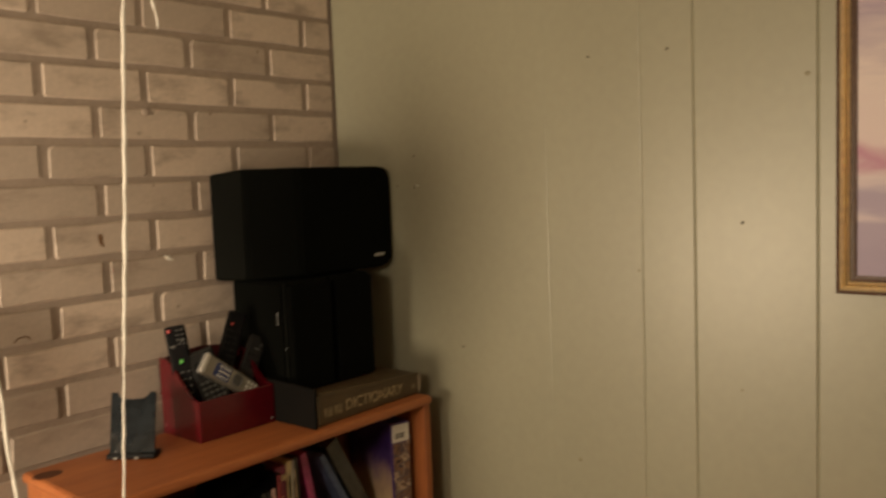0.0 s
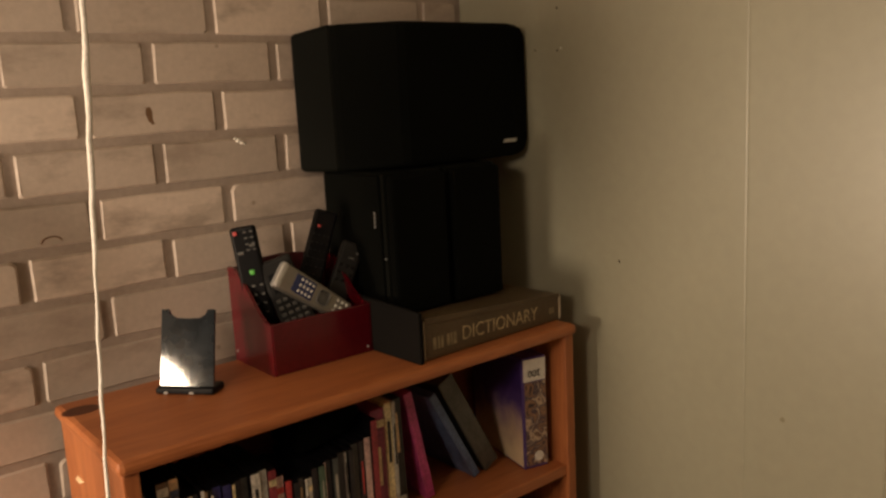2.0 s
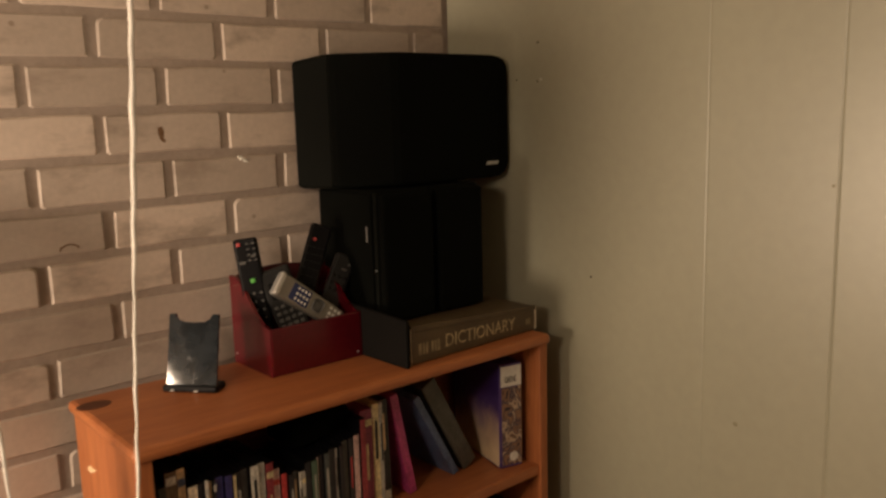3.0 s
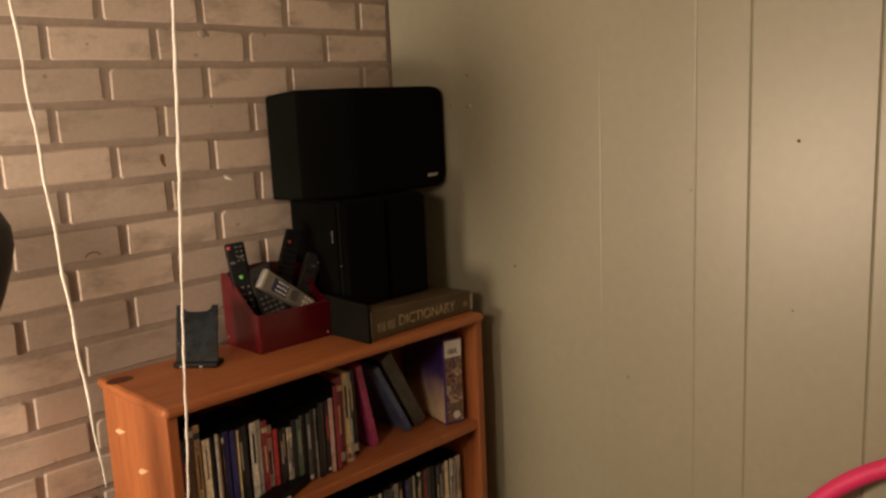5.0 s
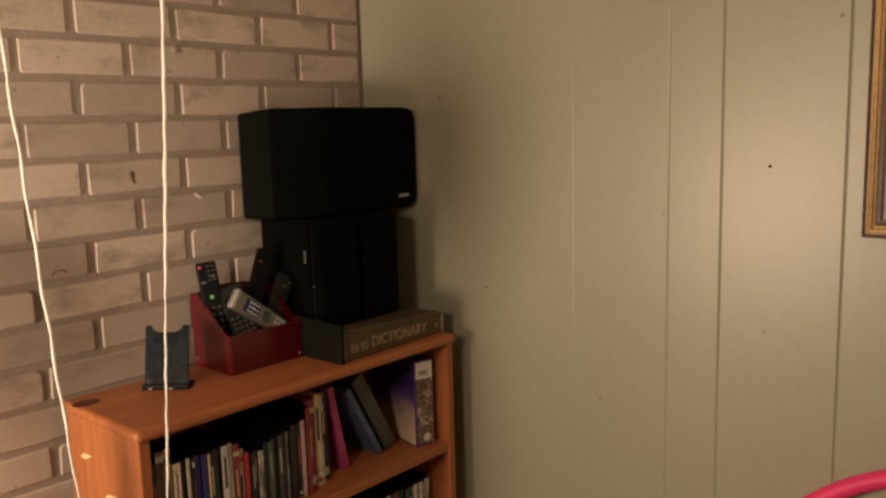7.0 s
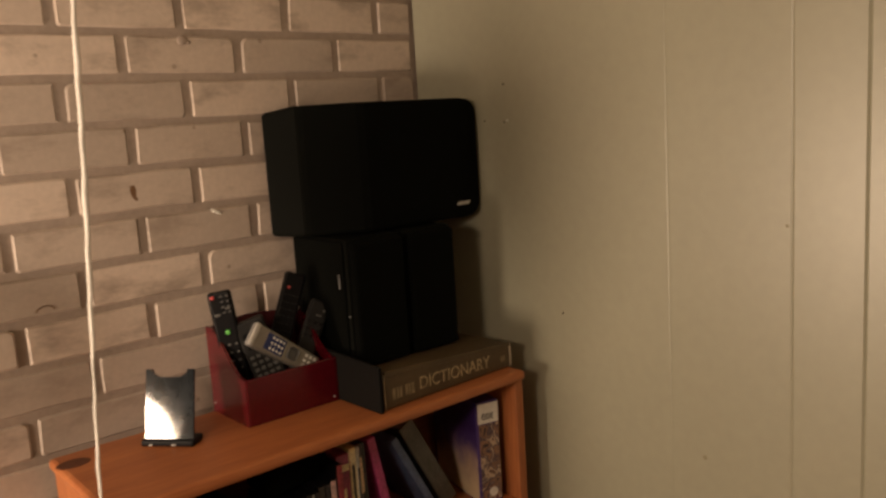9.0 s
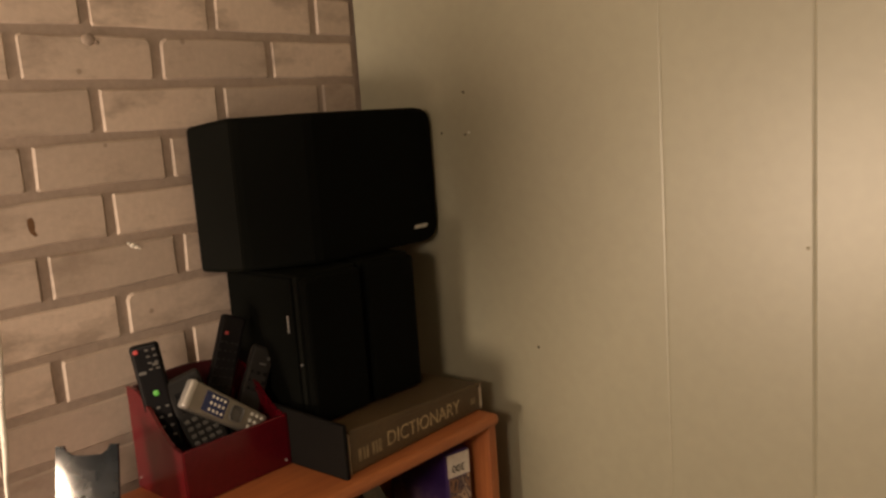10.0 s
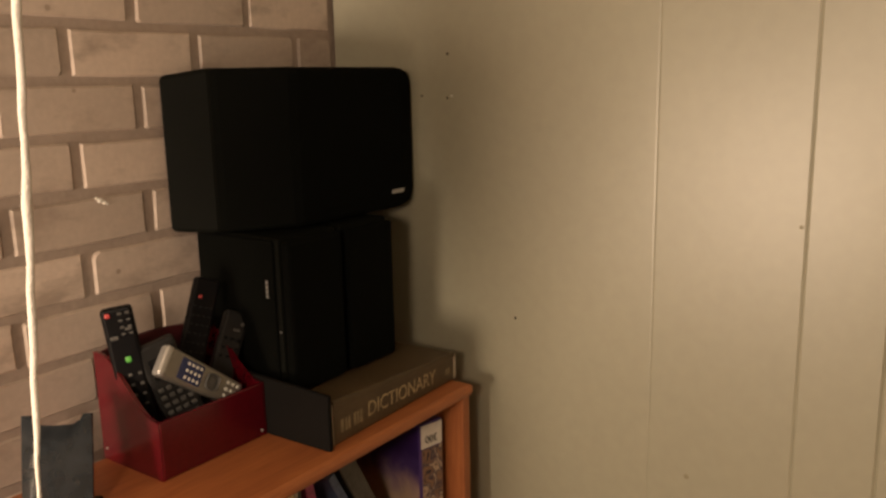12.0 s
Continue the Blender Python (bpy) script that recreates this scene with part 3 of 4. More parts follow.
b = [bm.verts.new((v.co.x, BD, v.co.z)) for v in a]
bm.faces.new(a)
bm.faces.new(b[::-1])
for i in range(len(a)):
    bm.faces.new((a[i], b[i], b[(i + 1) % len(a)], a[(i + 1) % len(a)]))
bmesh.ops.recalc_face_normals(bm, faces=bm.faces[:])
part("back_panel", bm, RED_IN, rbox)
part("base", block((-BW / 2 + 0.006, 0.006, 0), (BW / 2 - 0.006, BD - 0.006, 0.005)), RED_IN, rbox)
for x, y, z in ((-BW / 2 - 0.001, BD - 0.012, 0.020), (BW / 2 - 0.012, -0.002, 0.012)):
    part("rivet", lathe([(0.0001, -0.001), (0.0022, 0.0), (0.0022, 0.0015), (0.001, 0.0025)], 10), SILVER_BADGE, rbox).matrix_local = pose(x, y, z, 90, 0, 0)


def remote(top, bottom, facing, width, thick, mat, label, keys, taper=1.0, group="remotes in the red box"):
    """A handset from its bottom end to its top, keys on the side that faces the given way: keys are (u, v, du, dv, material, name), u across, v up from the bottom."""
    top, bottom, facing = Vector(top), Vector(bottom), Vector(facing)
    up = (top - bottom).normalized()
    out = (facing - up * facing.dot(up)).normalized()
    across = up.cross(out)
    m = Matrix((across, up, out)).transposed().to_4x4()
    m.translation = bottom
    ob = thing("remote_control", m, label, "remote", group)
    length = (top - bottom).length
    bm = block((-width / 2, 0, -thick), (width / 2, length, 0), min(thick * 0.42, 0.006), 3)
    for v in bm.verts:
        s = v.co.y / length
        v.co.x *= taper + (1 - taper) * s
    body = part("body", bm, mat, ob)
    for u, v, du, dv, km, kn in keys:
        part(kn, block((u - du / 2, v - dv / 2, -0.001), (u + du / 2, v + dv / 2, 0.0008 if kn == "display" else 0.0022), 0.0012 if kn == "display" else min(du, dv) * 0.28, 2), km, body)
    return ob


def key_grid(cols, rows, u0, u1, v0, v1, du, dv, mat):
    return [(u0 + (u1 - u0) * i / max(1, cols - 1), v0 + (v1 - v0) * j / max(1, rows - 1), du, dv, mat, "key") for i in range(cols) for j in range(rows)]


remote((-0.632, -0.112, 1.202), (-0.608, -0.128, 0.962), (-0.55, -0.75, 0.12), 0.046, 0.016, BLACK_PLASTIC, "slim black remote with red and green buttons in the red box",
       [(-0.013, 0.232, 0.008, 0.007, RED_KEY, "power_button"), (0.002, 0.160, 0.009, 0.009, GREEN_KEY, "start_button")]
       + key_grid(2, 4, 0.004, 0.015, 0.200, 0.232, 0.006, 0.003, GREY_KEYS) + [(-0.010, 0.196, 0.012, 0.006, GREY_KEYS, "key"), (0.012, 0.207, 0.010, 0.004, GREY_KEYS, "key")]
       + key_grid(3, 4, -0.014, 0.014, 0.085, 0.135, 0.006, 0.004, GREY_KEYS))
remote((-0.448, -0.100, 1.208), (-0.560, -0.125, 0.965), (-0.42, -0.90, 0.0), 0.044, 0.018, BLACK_PLASTIC, "black remote with a small red button leaning in the red box",
       [(-0.008, 0.236, 0.007, 0.006, RED_KEY, "power_button")] + key_grid(4, 7, -0.013, 0.014, 0.13, 0.22, 0.004, 0.003, DARK_GREY))
remote((-0.402, -0.115, 1.142), (-0.507, -0.140, 0.968), (-0.42, -0.88, 0.1), 0.042, 0.022, DARK_GREY, "dark grey remote with round keys leaning in the red box",
       [(0.004, 0.172, 0.012, 0.004, GREY_KEYS, "key"), (0.012, 0.184, 0.006, 0.006, GREY_KEYS, "key")] + key_grid(3, 3, -0.012, 0.012, 0.125, 0.155, 0.007, 0.006, BLACK_PLASTIC))
remote((-0.588, -0.135, 1.140), (-0.545, -0.172, 0.963), (-0.45, -0.85, 0.2), 0.062, 0.022, DARK_GREY, "dark grey remote with a grey keypad deep in the red box",
       [(0.0, 0.145, 0.040, 0.035, BLACK_PLASTIC, "display")] + key_grid(4, 5, -0.019, 0.019, 0.060, 0.112, 0.009, 0.007, GREY_KEYS))
silver = remote((-0.591, -0.161, 1.120), (-0.468, -0.182, 1.024), (-0.47, -0.74, 0.55), 0.051, 0.020, SILVER, "silver remote with blue display lying across the red box",
       [(0.0, 0.104, 0.034, 0.044, BLUE_LCD, "display")] + key_grid(3, 4, -0.011, 0.011, 0.088, 0.112, 0.005, 0.004, WHITE_PRINT)
       + [(0.0, 0.062, 0.026, 0.024, GREY_KEYS, "navigation_ring")] + key_grid(3, 3, -0.011, 0.011, 0.012, 0.032, 0.006, 0.006, WHITE_PRINT), taper=0.78)

silver_body = silver.children[0]
silver_length = max(v.co.y for v in silver_body.data.vertices)
part("end_cap", block((-0.025, silver_length - 0.013, -0.0195), (0.025, silver_length + 0.0012, 0.0014), 0.006, 3), SILVER_BADGE, silver_body, "bright silver end cap")

# ---- glossy stand on the bookcase ----
stand = thing("display_stand", pose(-0.777, -0.160, TOP, 0, 0, -50.5), "glossy black tilted stand with a notched top", "device stand")
bm = bmesh.new()
hw, hh = 0.0475, 0.128
out = [(-hw, 0), (hw, 0), (hw, hh), (hw - 0.012, hh), (hw - 0.016, hh - 0.008), (hw - 0.026, hh - 0.014), (0, hh - 0.015), (-hw + 0.026, hh - 0.014), (-hw + 0.016, hh - 0.008), (-hw + 0.012, hh), (-hw, hh)]
a = [bm.verts.new((x, 0, z)) for x, z in out]
b = [bm.verts.new((x, 0.005, z)) for x, z in out]
bm.faces.new(a)
bm.faces.new(b[::-1])
for i in range(len(a)):
    bm.faces.new((a[i], b[i], b[(i + 1) % len(a)], a[(i + 1) % len(a)]))
bmesh.ops.recalc_face_normals(bm, faces=bm.faces[:])
part("plate", bm, GLOSS_BLACK, stand).matrix_local = pose(0, 0.0, 0.010, -14, 0, 0)
part("foot", block((-0.052, -0.010, 0), (0.052, 0.032, 0.012), 0.004), BLACK_PLASTIC, stand)
part("prop", block((-0.02, 0.020, 0.006), (0.02, 0.026, 0.07), 0.002), BLACK_PLASTIC, stand)
# white glints on the foot, put in as small silver blocks
for x in (-0.035, 0.010):
    part("chrome_dot", block((x, -0.0135, 0.003), (x + 0.008, -0.011, 0.006), 0.0008, 1), SILVER_BADGE, stand)

# ---- discs and books on the shelves ----
PALETTE = {
    "slate": (0.045, 0.055, 0.055), "brown": (0.13, 0.085, 0.05), "tan": (0.62, 0.44, 0.25), "cream": (0.85, 0.72, 0.52), "black": (0.012, 0.012, 0.014), "navy": (0.025, 0.025, 0.13),
    "white": (0.58, 0.56, 0.50), "pale": (0.32, 0.31, 0.27), "dark red": (0.20, 0.022, 0.03), "pinkish": (0.50, 0.33, 0.30), "red": (0.42, 0.035, 0.035), "charcoal": (0.035, 0.035, 0.032),
    "maroon": (0.15, 0.018, 0.045), "yellowish": (0.58, 0.48, 0.26), "magenta": (0.29, 0.030, 0.115), "blue": (0.05, 0.075, 0.15), "grey": (0.038, 0.036, 0.030), "green": (0.05, 0.09, 0.06)}
SPINE = {k: material("spine_" + k.replace(" ", "_"), tuple(1.2 * q ** 0.88 for q in c), 0.35, vary=0.55, scale=38, grain=160, bump=0.02) for k, c in PALETTE.items()}
SHADE_OF = {"white": "dark ink", "cream": "dark ink", "yellowish": "dark ink", "tan": "dark ink", "pale": "dark ink", "pinkish": "dark ink"}


def disc_case(x, w, h, colour, z, y=-0.31, depth=0.135, lean=0.0, bars=True, kind="disc_case", group="discs on the shelf"):
    """An upright case or book, spine outwards, x at its left bottom edge."""
    ob = thing(kind, pose(x, y, z, 0, lean, 0), f"{colour} {'book' if kind == 'book' else 'disc case'} {'leaning' if lean else 'standing'} in the bookcase", "book" if kind == "book" else "disc case", group)
    if kind == "book":
        sleeve = part("cover", block((0, 0, 0), (w - 0.0006, depth, h), 0.0012, 1), SPINE[colour], ob)
    else:
        part("case_shell", block((0, 0.0012, 0), (w - 0.0006, depth, h), 0.0012, 1), BLACK_PLASTIC, ob)
        sleeve = part("spine", block((0.0006, 0, 0.002), (w - 0.0012, 0.003, h - 0.002)), SPINE[colour], ob)
    if bars and random.random() < 0.6:
        ink = INK if colour in SHADE_OF else WHITE_PRINT
        r = random.random()
        u = w * random.uniform(0.3, 0.43)
        bm = bmesh.new()
        block((u, -0.0006, h * (0.30 + 0.25 * r)), (w - u, 0.001, h * (0.62 + 0.28 * r)), bm=bm)
        part("title_bar", bm, SPINE[("pale", "yellowish", "brown", "red", "pale", "tan")[int(r * 6)]] if ink is WHITE_PRINT else ink, sleeve)
        if r < 0.5:
            part("colour_band", block((w * 0.06, -0.0005, h * (0.80 + 0.2 * r)), (w * 0.92, 0.001, h * (0.86 + 0.2 * r))), SPINE[("red", "yellowish", "blue", "white")[int(r * 8) % 4]], sleeve)
        part("logo_patch", block((w * 0.16, -0.0006, h * 0.05), (w * 0.84, 0.001, h * 0.05 + w * 0.7)), WHITE_PRINT if ink is WHITE_PRINT else SPINE["dark red"], sleeve)
    return ob


ROW = [("slate", 0.013, 0.215), ("charcoal", 0.014, 0.205), ("brown", 0.020, 0.225), ("tan", 0.015, 0.225), ("cream", 0.018, 0.190), ("black", 0.010, 0.190), ("white", 0.007, 0.195), ("tan", 0.009, 0.188), ("black", 0.005, 0.190),
       ("navy", 0.015, 0.190), ("navy", 0.014, 0.190), ("yellowish", 0.006, 0.188), ("black", 0.012, 0.190), ("charcoal", 0.012, 0.190), ("white", 0.016, 0.195), ("pale", 0.014, 0.195), ("dark red", 0.015, 0.190), ("pinkish", 0.016, 0.172),
       ("red", 0.012, 0.160), ("black", 0.012, 0.155), ("charcoal", 0.012, 0.155), ("white", 0.006, 0.152), ("pale", 0.008, 0.152), ("black", 0.012, 0.165), ("green", 0.014, 0.165), ("pinkish", 0.005, 0.166), ("black", 0.009, 0.168), ("slate", 0.012, 0.170), ("black", 0.014, 0.174), ("pale", 0.006, 0.172), ("black", 0.010, 0.176),
       ("charcoal", 0.014, 0.180), ("black", 0.010, 0.182), ("pinkish", 0.013, 0.186), ("dark red", 0.013, 0.215)]
x = -0.918
for colour, w, h in ROW:
    disc_case(x, w, h, colour, 0.650, y=-0.305 + random.uniform(-0.004, 0.010), depth=0.19 if h > 0.2 else 0.135)
    x += w
for colour, w, h, lean in (("maroon", 0.030, 0.222, 0.6), ("yellowish", 0.016, 0.228, 0.4), ("pale", 0.009, 0.226, 0.0)):
    disc_case(x, w, h, colour, 0.650, y=-0.285, depth=0.16, kind="book")
    x += w
disc_case(x + 0.004, 0.028, 0.222, "black", 0.650, y=-0.265, depth=0.16, lean=-1.5, kind="book")
disc_case(-0.372, 0.020, 0.226, "magenta", 0.650, y=-0.262, depth=0.16, lean=-11, kind="book", bars=False)
disc_case(-0.248, 0.017, 0.222, "blue", 0.6505, y=-0.258, depth=0.16, lean=-28, kind="book", bars=False)
disc_case(-0.212, 0.040, 0.240, "grey", 0.6505, y=-0.252, depth=0.17, lean=-28, kind="book", bars=False)

puzzle = thing("puzzle_box", pose(-0.153, -0.306, 0.6505, 0, 0, -13), "purple jigsaw puzzle box standing upside down", "game box")
part("carton", block((0, 0, 0), (0.056, 0.215, 0.236), 0.0015, 1), PURPLE, puzzle)
part("picture_panel", block((-0.0008, 0.005, 0.004), (0.001, 0.205, 0.226)), DUSK_ART, puzzle, "purple and cream picture on the broad side")
part("end_picture", block((0.005, -0.0008, 0.006), (0.055, 0.001, 0.184)), PUZZLE_ART, puzzle, "dark busy picture on the narrow side")
number_label = part("number_label", block((0.003, -0.0010, 0.186), (0.055, 0.001, 0.232)), LABEL_WHITE, puzzle, "white label with piece count")
writing("300", 0.021, INK, number_label, pose(0.028, -0.0014, 0.203, 90, 180, 0), name="piece_count")
part("round_seal", lathe([(0.011, 0.0), (0.010, 0.0006)], 18), LABEL_WHITE, puzzle).matrix_local = pose(0.034, -0.0010, 0.024, 90, 0, 0)

# a soft black pouch on top of the discs and a black case in front of them
bm = block((-0.07, -0.05, 0), (0.07, 0.05, 0.05), 0.018, 3)
for v in bm.verts:
    v.co += noise.noise_vector(v.co * 18) * 0.006
pouch = part("black_pouch", bm, BLACK_CLOTH, smooth=True)
pouch.matrix_world = pose(-0.575, -0.215, 0.828, 0, -4, 4)
tagged(pouch, "soft black pouch lying on the disc cases", "pouch")
slim = thing("black_case", pose(-0.692, -0.300, 0.6505, 0, 0, 24), "flat black case lying in front of the discs", "case")
part("shell", block((-0.085, -0.042, 0), (0.085, 0.010, 0.026), 0.008, 3), BLACK_PLASTIC, slim)
part("paper_slip", block((-0.045, -0.0440, 0.004), (-0.005, -0.0415, 0.012)), LABEL_WHITE, slim)

LOWER = ["black", "white", "charcoal", "slate", "black", "pale", "black", "navy", "charcoal", "pale", "black", "white", "black", "dark red", "charcoal", "black", "slate", "black", "pale", "charcoal"]
x = -0.915
i = 0
while x < -0.10:
    w = random.choice((0.010, 0.014, 0.014, 0.016))
    colour = LOWER[i % len(LOWER)]
    if x > -0.16:
        colour = ("white", "pale", "cream")[i % 3]
    disc_case(x, w, 0.190 + random.uniform(0, 0.012), colour, 0.350, y=-0.300 + random.uniform(-0.004, 0.008), group="discs on the lower shelf")
    x += w
    i += 1

# ---- hanging cords ----
def cord(name, points, radius, label):
    ob = part(name, tube(points, radius, 6), CORD, smooth=True)
    return tagged(ob, label, "cord", "white cords hanging from above")


def cord_width(z):
    """The main cord is untwisted and wide in one stretch, tight above and below it."""
    wide = min(1.0, max(0.0, (z - 1.27) / 0.07)) * min(1.0, max(0.0, (1.86 - z) / 0.10))
    return 0.0018 + 0.0012 * wide


n = 90
drop = [CEILING - (CEILING - 0.55) * k / n for k in range(n + 1)]
main_cord = cord("hanging_cord", [(-1.0316 + 0.0652 * (z - 1.2) - 0.06 * max(0.0, 1.0 - z) ** 1.5 + 0.0014 * math.sin(z * 9.6) + 0.0006 * math.sin(k * 2.1), -0.632 - 0.02 * (z - 1.2) + 0.002 * math.sin(z * 4 + 1), z) for k, z in enumerate(drop)],
                 [cord_width(z) * (1 + 0.22 * math.sin(k * 1.3) * math.sin(k * 0.37)) for k, z in enumerate(drop)], "frayed white cord hanging down from the ceiling")
part("loose_end", tube([(-0.975, -0.652, 2.16), (-0.966, -0.640, 1.98), (-0.953, -0.632, 1.85), (-0.9435, -0.630, 1.795), (-0.9405, -0.630, 1.782), (-0.9385, -0.630, 1.776), (-0.936, -0.630, 1.762), (-0.9355, -0.630, 1.750)],
                       [0.0012, 0.0014, 0.0014, 0.0016, 0.0028, 0.0014, 0.0020, 0.0012], 6), CORD, main_cord, "short knotted tail of the cord", True)
drop = [CEILING - (CEILING - 0.93) * k / n for k in range(n + 1)]
cord("hanging_cord", [(-1.0779 - 0.0925 * z + 0.0107 * z * z + 0.001 + 0.0012 * math.sin(k * 0.8), -0.56, z) for k, z in enumerate(drop)],
     [(0.0014 + 0.0010 * min(1.0, max(0.0, (z - 1.0) / 0.1))) * (1 + 0.25 * math.sin(k * 1.7) * math.sin(k * 0.53)) for k, z in enumerate(drop)], "white cord hanging at a slant with a loose end")

# ---- reflex ball on its stand ----
ball = thing("reflex_ball_stand", pose(-1.288, -0.300, 0.0), "black punching ball on a spring and white pole", "punching ball")
bag = part("bag", lathe([(0.028, 1.090), (0.044, 1.096), (0.057, 1.118), (0.076, 1.163), (0.099, 1.217), (0.115, 1.265), (0.123, 1.300), (0.121, 1.332), (0.106, 1.363), (0.079, 1.383), (0.040, 1.393), (0.012, 1.394)], 44), BALL, ball, smooth=True)
part("top_cap", lathe([(0.030, 1.392), (0.029, 1.3965), (0.012, 1.398), (0.004, 1.3985)], 24), DARK_GREY, bag, smooth=True)
part("printed_mark", block((-0.064, -0.033, 1.120), (-0.055, -0.025, 1.136), 0.001), YELLOW, bag, "small yellow print")
part("neck", lathe([(0.016, 1.062), (0.018, 1.068), (0.018, 1.093)], 20), BLACK_PLASTIC, ball)
turns = 19
part("spring", tube([(0.0184 * math.cos(k * 0.6283), 0.0184 * math.sin(k * 0.6283), 0.944 + 0.122 * k / (turns * 10)) for k in range(turns * 10 + 1)], 0.0036, 6), STEEL, ball, "steel coil spring", True)
part("spring_core", lathe([(0.015, 0.94), (0.015, 1.066)], 16), STEEL, ball)
part("collar", lathe([(0.024, 0.893), (0.027, 0.900), (0.027, 0.938), (0.023, 0.949)], 24), BLACK_PLASTIC, ball)
part("knob_ring", lathe([(0.023, 0.875), (0.026, 0.879), (0.026, 0.890), (0.023, 0.894)], 24), ORANGE, ball, "orange locking ring")
part("upper_pole", lathe([(0.0255, 0.814), (0.0255, 0.875)], 24), WHITE_TUBE, ball)
part("clamp", lathe([(0.028, 0.776), (0.031, 0.781), (0.031, 0.810), (0.027, 0.817)], 24), BLACK_PLASTIC, ball)
part("lower_pole", lathe([(0.023, 0.05), (0.023, 0.780)], 24), WHITE_TUBE, ball)
part("base", lathe([(0.20, 0.0), (0.205, 0.012), (0.19, 0.035), (0.06, 0.06), (0.03, 0.075)], 40), BLACK_PLASTIC, ball, smooth=True)

ribbon = thing("pink_ribbon", pose(-1.316, -0.332, 0.884), "pink ribbon tied to the pole of the punching ball", "ribbon")
part("knot", block((-0.010, -0.008, -0.010), (0.012, 0.010, 0.012), 0.005), PINK_CLOTH, ribbon)
for a, b, c in (((-0.008, 0, 0.005), (-0.026, -0.010, 0.026), (-0.015, 0.003, 0.031)), ((0.003, 0, -0.005), (-0.013, -0.008, -0.064), (-0.008, 0.0, -0.13)), ((-0.008, 0, 0.0), (-0.033, -0.008, -0.015), (-0.028, -0.005, -0.09)),
                ((0.008, 0, -0.003), (0.020, -0.010, -0.005), (0.028, 0.0, -0.013))):
    part("ribbon_tail", tube([a, b, c], [0.006, 0.0075, 0.004], 6), PINK_CLOTH, ribbon, smooth=True)

# ---- padded hoop against the panelling ----
HOOP_R, HOOP_T = 0.42, 0.0175
hoop = thing("exercise_hoop", pose(-0.11, -1.56, 0.0), "pink foam-padded exercise hoop leaning on the green wall", "hula hoop")
tilt = math.asin(0.15 / (2 * HOOP_R))
ring = [Vector((0, HOOP_R * math.cos(2 * math.pi * k / 96), HOOP_R * math.sin(2 * math.pi * k / 96))) for k in range(96)]
bm = tube(ring, HOOP_T, 14, closed=True)
bmesh.ops.transform(bm, matrix=pose(0.03, 0, HOOP_T + HOOP_R * math.cos(tilt)) @ Matrix.Rotation(tilt, 4, "Y"), verts=bm.verts[:])
part("foam_tube", bm, PINK, hoop, smooth=True)

# ---- marks on the bricks ----
chip = bmesh.new()
for dx, dz, r in ((0, 0, 0.006), (0.007, -0.004, 0.005), (-0.006, 0.004, 0.0035), (0.012, -0.007, 0.003)):
    bmesh.ops.create_icosphere(chip, subdivisions=1, radius=r, matrix=Matrix.Translation((dx, 0, dz)) @ Matrix.Diagonal((1, 0.5, 0.8, 1)))
part("plaster_chip", chip, WHITE_CHIP, brick_wall, "white speck of plaster").matrix_local = pose(-0.569, -0.001, 1.348)
bm = bmesh.new()
outline = [(-0.006, 0.016), (0.002, 0.018), (0.005, 0.008), (0.004, -0.004), (0.008, -0.012), (0.010, -0.022), (0.006, -0.021), (0.002, -0.012), (-0.004, -0.006), (-0.007, 0.006)]
a = [bm.verts.new((x, 0, z)) for x, z in outline]
b = [bm.verts.new((x, 0.002, z)) for x, z in outline]
bm.faces.new(a)
bm.faces.new(b[::-1])
for i in range(len(a)):
    bm.faces.new((a[i], b[i], b[(i + 1) % len(a)], a[(i + 1) % len(a)]))
bmesh.ops.recalc_face_normals(bm, faces=bm.faces[:])
part("brown_mark", bm, BROWN_MARK, brick_wall, "brown drip stain").matrix_local = pose(-0.729, -0.0008, 1.399)

arc = [(0.016 * math.cos(math.pi * k / 10), -0.0004, 0.009 * math.sin(math.pi * k / 10)) for k in range(11)]
part("arched_scar", tube(arc, 0.0014, 5), BROWN_MARK, brick_wall, "faint arched scar in a brick").matrix_local = pose(-0.914, 0, 1.206, 0, -4, 0)

# a pitted patch in one brick
pit_rng = random.Random(11)
for k in range(16):
    pit = bmesh.new()
    bmesh.ops.create_icosphere(pit, subdivisions=1, radius=1.0, matrix=pose(0, 0, 0, 0, pit_rng.uniform(-40, 10), 0) @ Matrix.Diagonal((pit_rng.uniform(0.0016, 0.003), 0.0008, pit_rng.uniform(0.003, 0.008), 1)))
    part("pock_mark", pit, POCK, brick_wall).matrix_local = pose(-1.150 + pit_rng.uniform(-0.048, 0.045), -0.0002, 1.558 + pit_rng.uniform(-0.018, 0.018))

drip = bmesh.new()
bmesh.ops.create_icosphere(drip, subdivisions=2, radius=0.012, matrix=Matrix.Diagonal((1.0, 0.28, 0.85, 1)))
bmesh.ops.create_icosphere(drip, subdivisions=1, radius=0.006, matrix=Matrix.Translation((0.012, 0, -0.004)) @ Matrix.Diagonal((1, 0.4, 0.8, 1)))
part("mortar_drip", drip, MORTAR, brick_wall, smooth=True).matrix_local = pose(-0.598, 0.0008, 1.691)

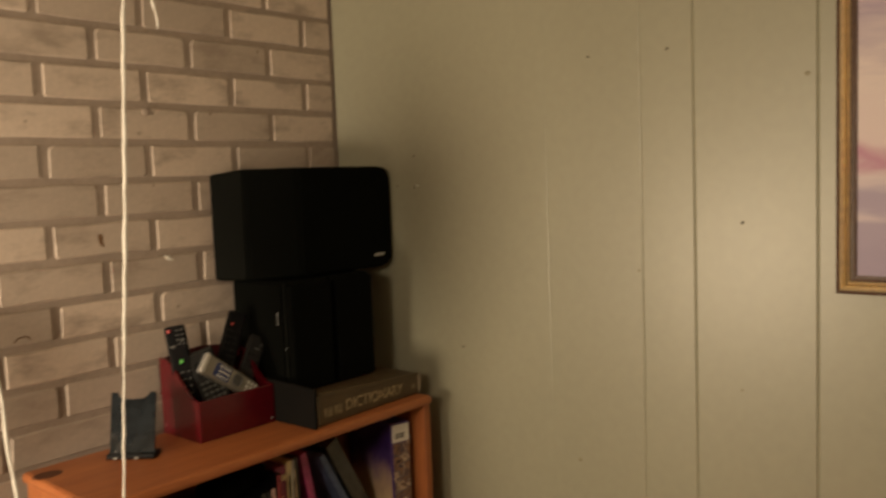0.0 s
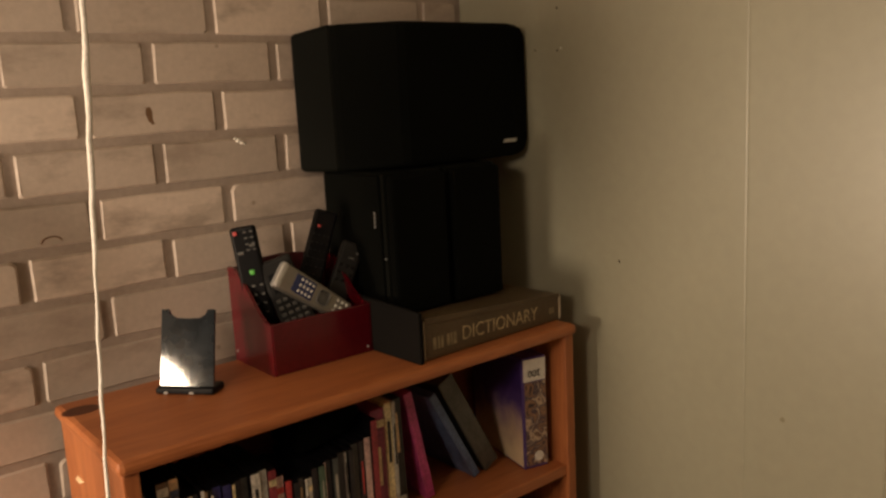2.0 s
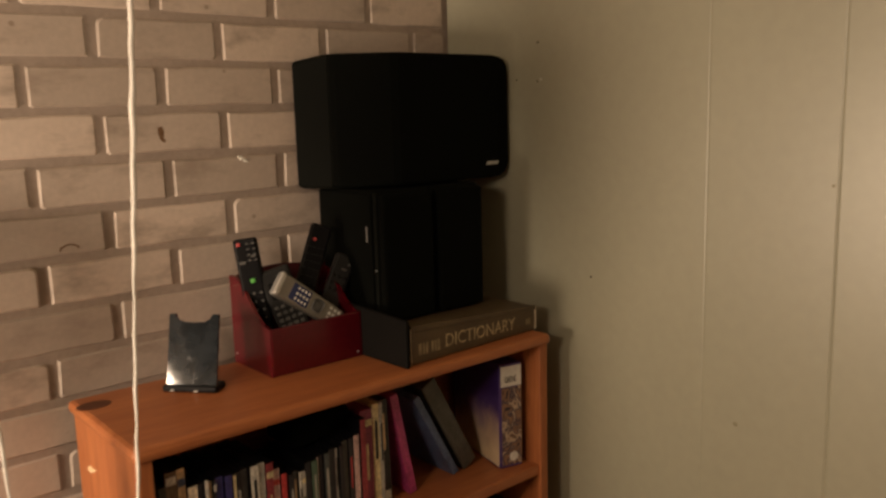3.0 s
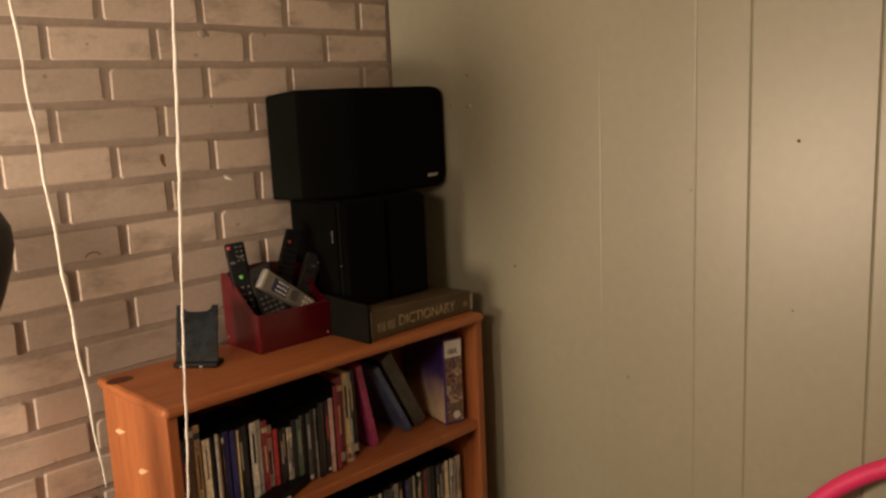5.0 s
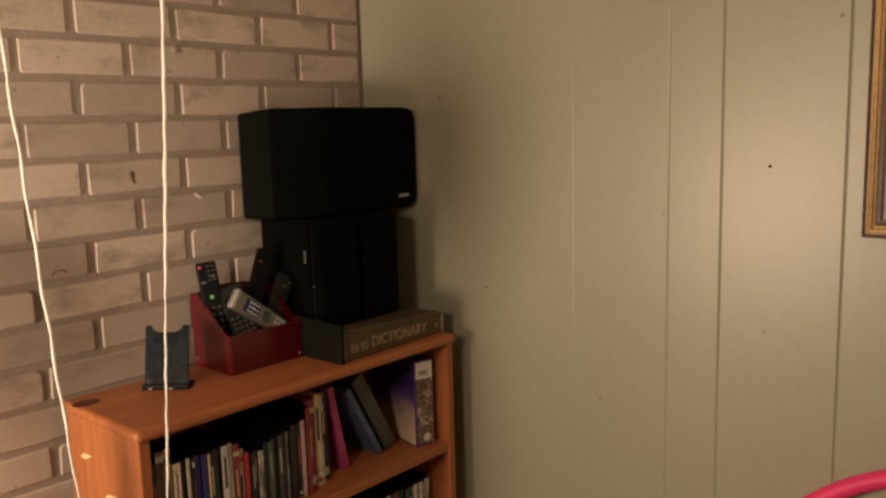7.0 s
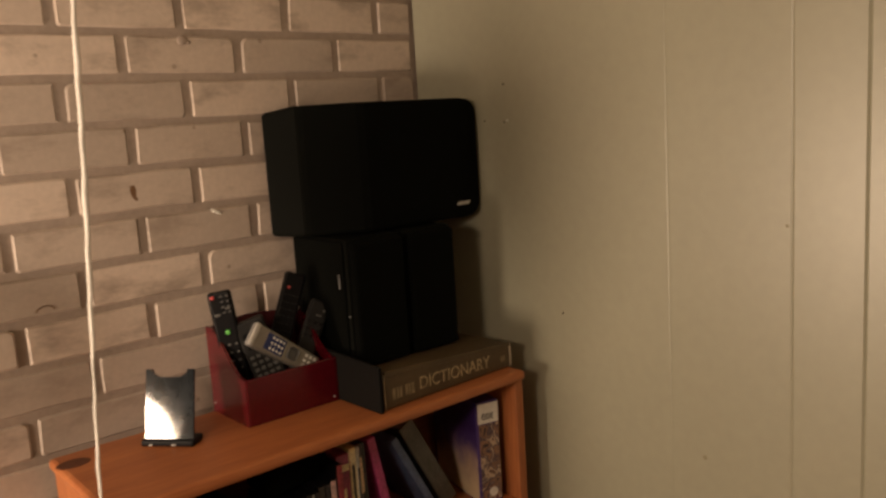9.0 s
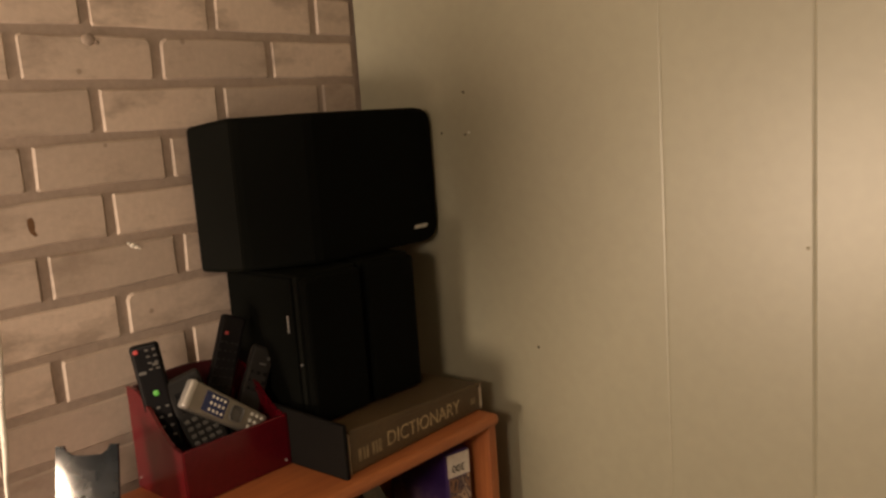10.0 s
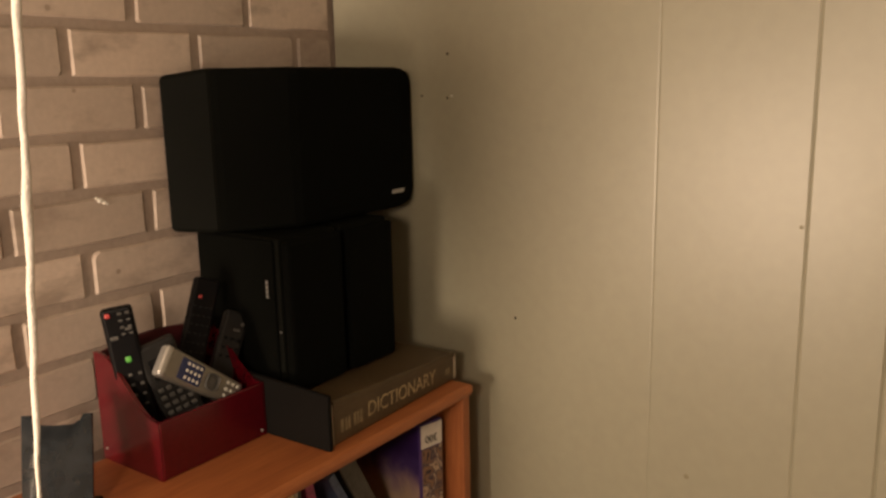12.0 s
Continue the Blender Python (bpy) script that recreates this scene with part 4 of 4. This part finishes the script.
# ---- bricks ----
def brick_mesh(width, height, seed):
    """A hand-worn brick face: uneven outline, rounded arris, some corners knocked off."""
    rng = random.Random(seed)
    hw, hh = width / 2, height / 2
    cuts = [rng.choice((0.002, 0.003, 0.003, 0.004, 0.004, 0.011)) for _ in range(4)]
    j = lambda s=0.0012: rng.uniform(-s, s)
    base = []
    for (sx, sz), c in zip(((-1, -1), (1, -1), (1, 1), (-1, 1)), cuts):
        p = [(sx * hw, sz * (hh - c)), (sx * (hw - c * 0.35), sz * (hh - c * 0.35)), (sx * (hw - c), sz * hh)]
        base += p if sx * sz > 0 else p[::-1]
    outline = []
    for i, p in enumerate(base):
        outline.append((p[0] + j(), p[1] + j()))
        q = base[(i + 1) % len(base)]
        if abs(p[0] - q[0]) > width * 0.5:
            outline += [(p[0] + (q[0] - p[0]) * s + j(), p[1] + (q[1] - p[1]) * s + j(0.0016)) for s in (0.33, 0.66)]
    verts, faces = [], []
    n = len(outline)
    for d, k in ((0.03, 1.0), (0.0035, 1.0), (0.0, 0.0)):
        for x, z in outline:
            ix = x - math.copysign(0.0032, x) if k == 0 else x
            iz = z - math.copysign(0.0032, z) if k == 0 else z
            verts.append((ix, d + (rng.uniform(-0.0006, 0.0006) if k == 0 else 0), iz))
    for r in range(2):
        for i in range(n):
            faces.append((r * n + i, r * n + (i + 1) % n, (r + 1) * n + (i + 1) % n, (r + 1) * n + i))
    faces.append(tuple(range(2 * n, 3 * n)))
    me = bpy.data.meshes.new("brick")
    me.from_pydata(verts, [], faces)
    bm = bmesh.new()
    bm.from_mesh(me)
    bmesh.ops.recalc_face_normals(bm, faces=bm.faces[:])
    c = bm.faces[:]
    if sum(f.normal.y for f in c if len(f.verts) > 6) > 0:
        bmesh.ops.reverse_faces(bm, faces=c)
    bm.to_mesh(me)
    bm.free()
    me.materials.append(BRICK)
    return me


FULL = [brick_mesh(0.2235, 0.0710, s) for s in range(14)]
CORNER_FULL = [brick_mesh(0.2115, 0.0710, 50 + s) for s in range(4)]
CORNER_HALF = [brick_mesh(0.0935, 0.0710, 70 + s) for s in range(4)]
rng = random.Random(5)
rest_v, rest_f = [], []
first = -int((BED + 0.0) / COURSE) - 1
for row in range(first, 9):
    z = BED + COURSE * row + COURSE / 2
    if z - COURSE / 2 < 0 or z + COURSE / 2 > CEILING + 0.03:
        continue
    half = row % 2 == 0
    k = 0
    while True:
        right = -(0.12 if half else 0.0) - PITCH * (k - (1 if half else 0))
        left = right - PITCH
        k += 1
        if left < -3.6:
            break
        if right > -0.005:
            me = rng.choice(CORNER_HALF if half else CORNER_FULL)
            cx = (-0.115 - 0.017) / 2 if half else (-0.235 - 0.017) / 2
        else:
            me = rng.choice(FULL)
            cx = (left + right) / 2
        place = Matrix.Translation((cx + rng.uniform(-0.0015, 0.0015), rng.uniform(-0.0012, 0.0012), z + rng.uniform(-0.001, 0.001))) @ Matrix.Rotation(radians(rng.uniform(-0.35, 0.35)), 4, "Y")
        if cx > -2.0 and z > 0.2:
            ob = new("brick", me)
            ob.parent = brick_wall
            ob.matrix_local = place
        else:
            o = len(rest_v)
            rest_v += [tuple(place @ v.co) for v in me.vertices]
            rest_f += [tuple(o + i for i in p.vertices) for p in me.polygons]
me = bpy.data.meshes.new("far_bricks")
me.from_pydata(rest_v, [], rest_f)
me.materials.append(BRICK)
far = new("far_bricks", me)
far.parent = brick_wall
tagged(far, kind="stuff")
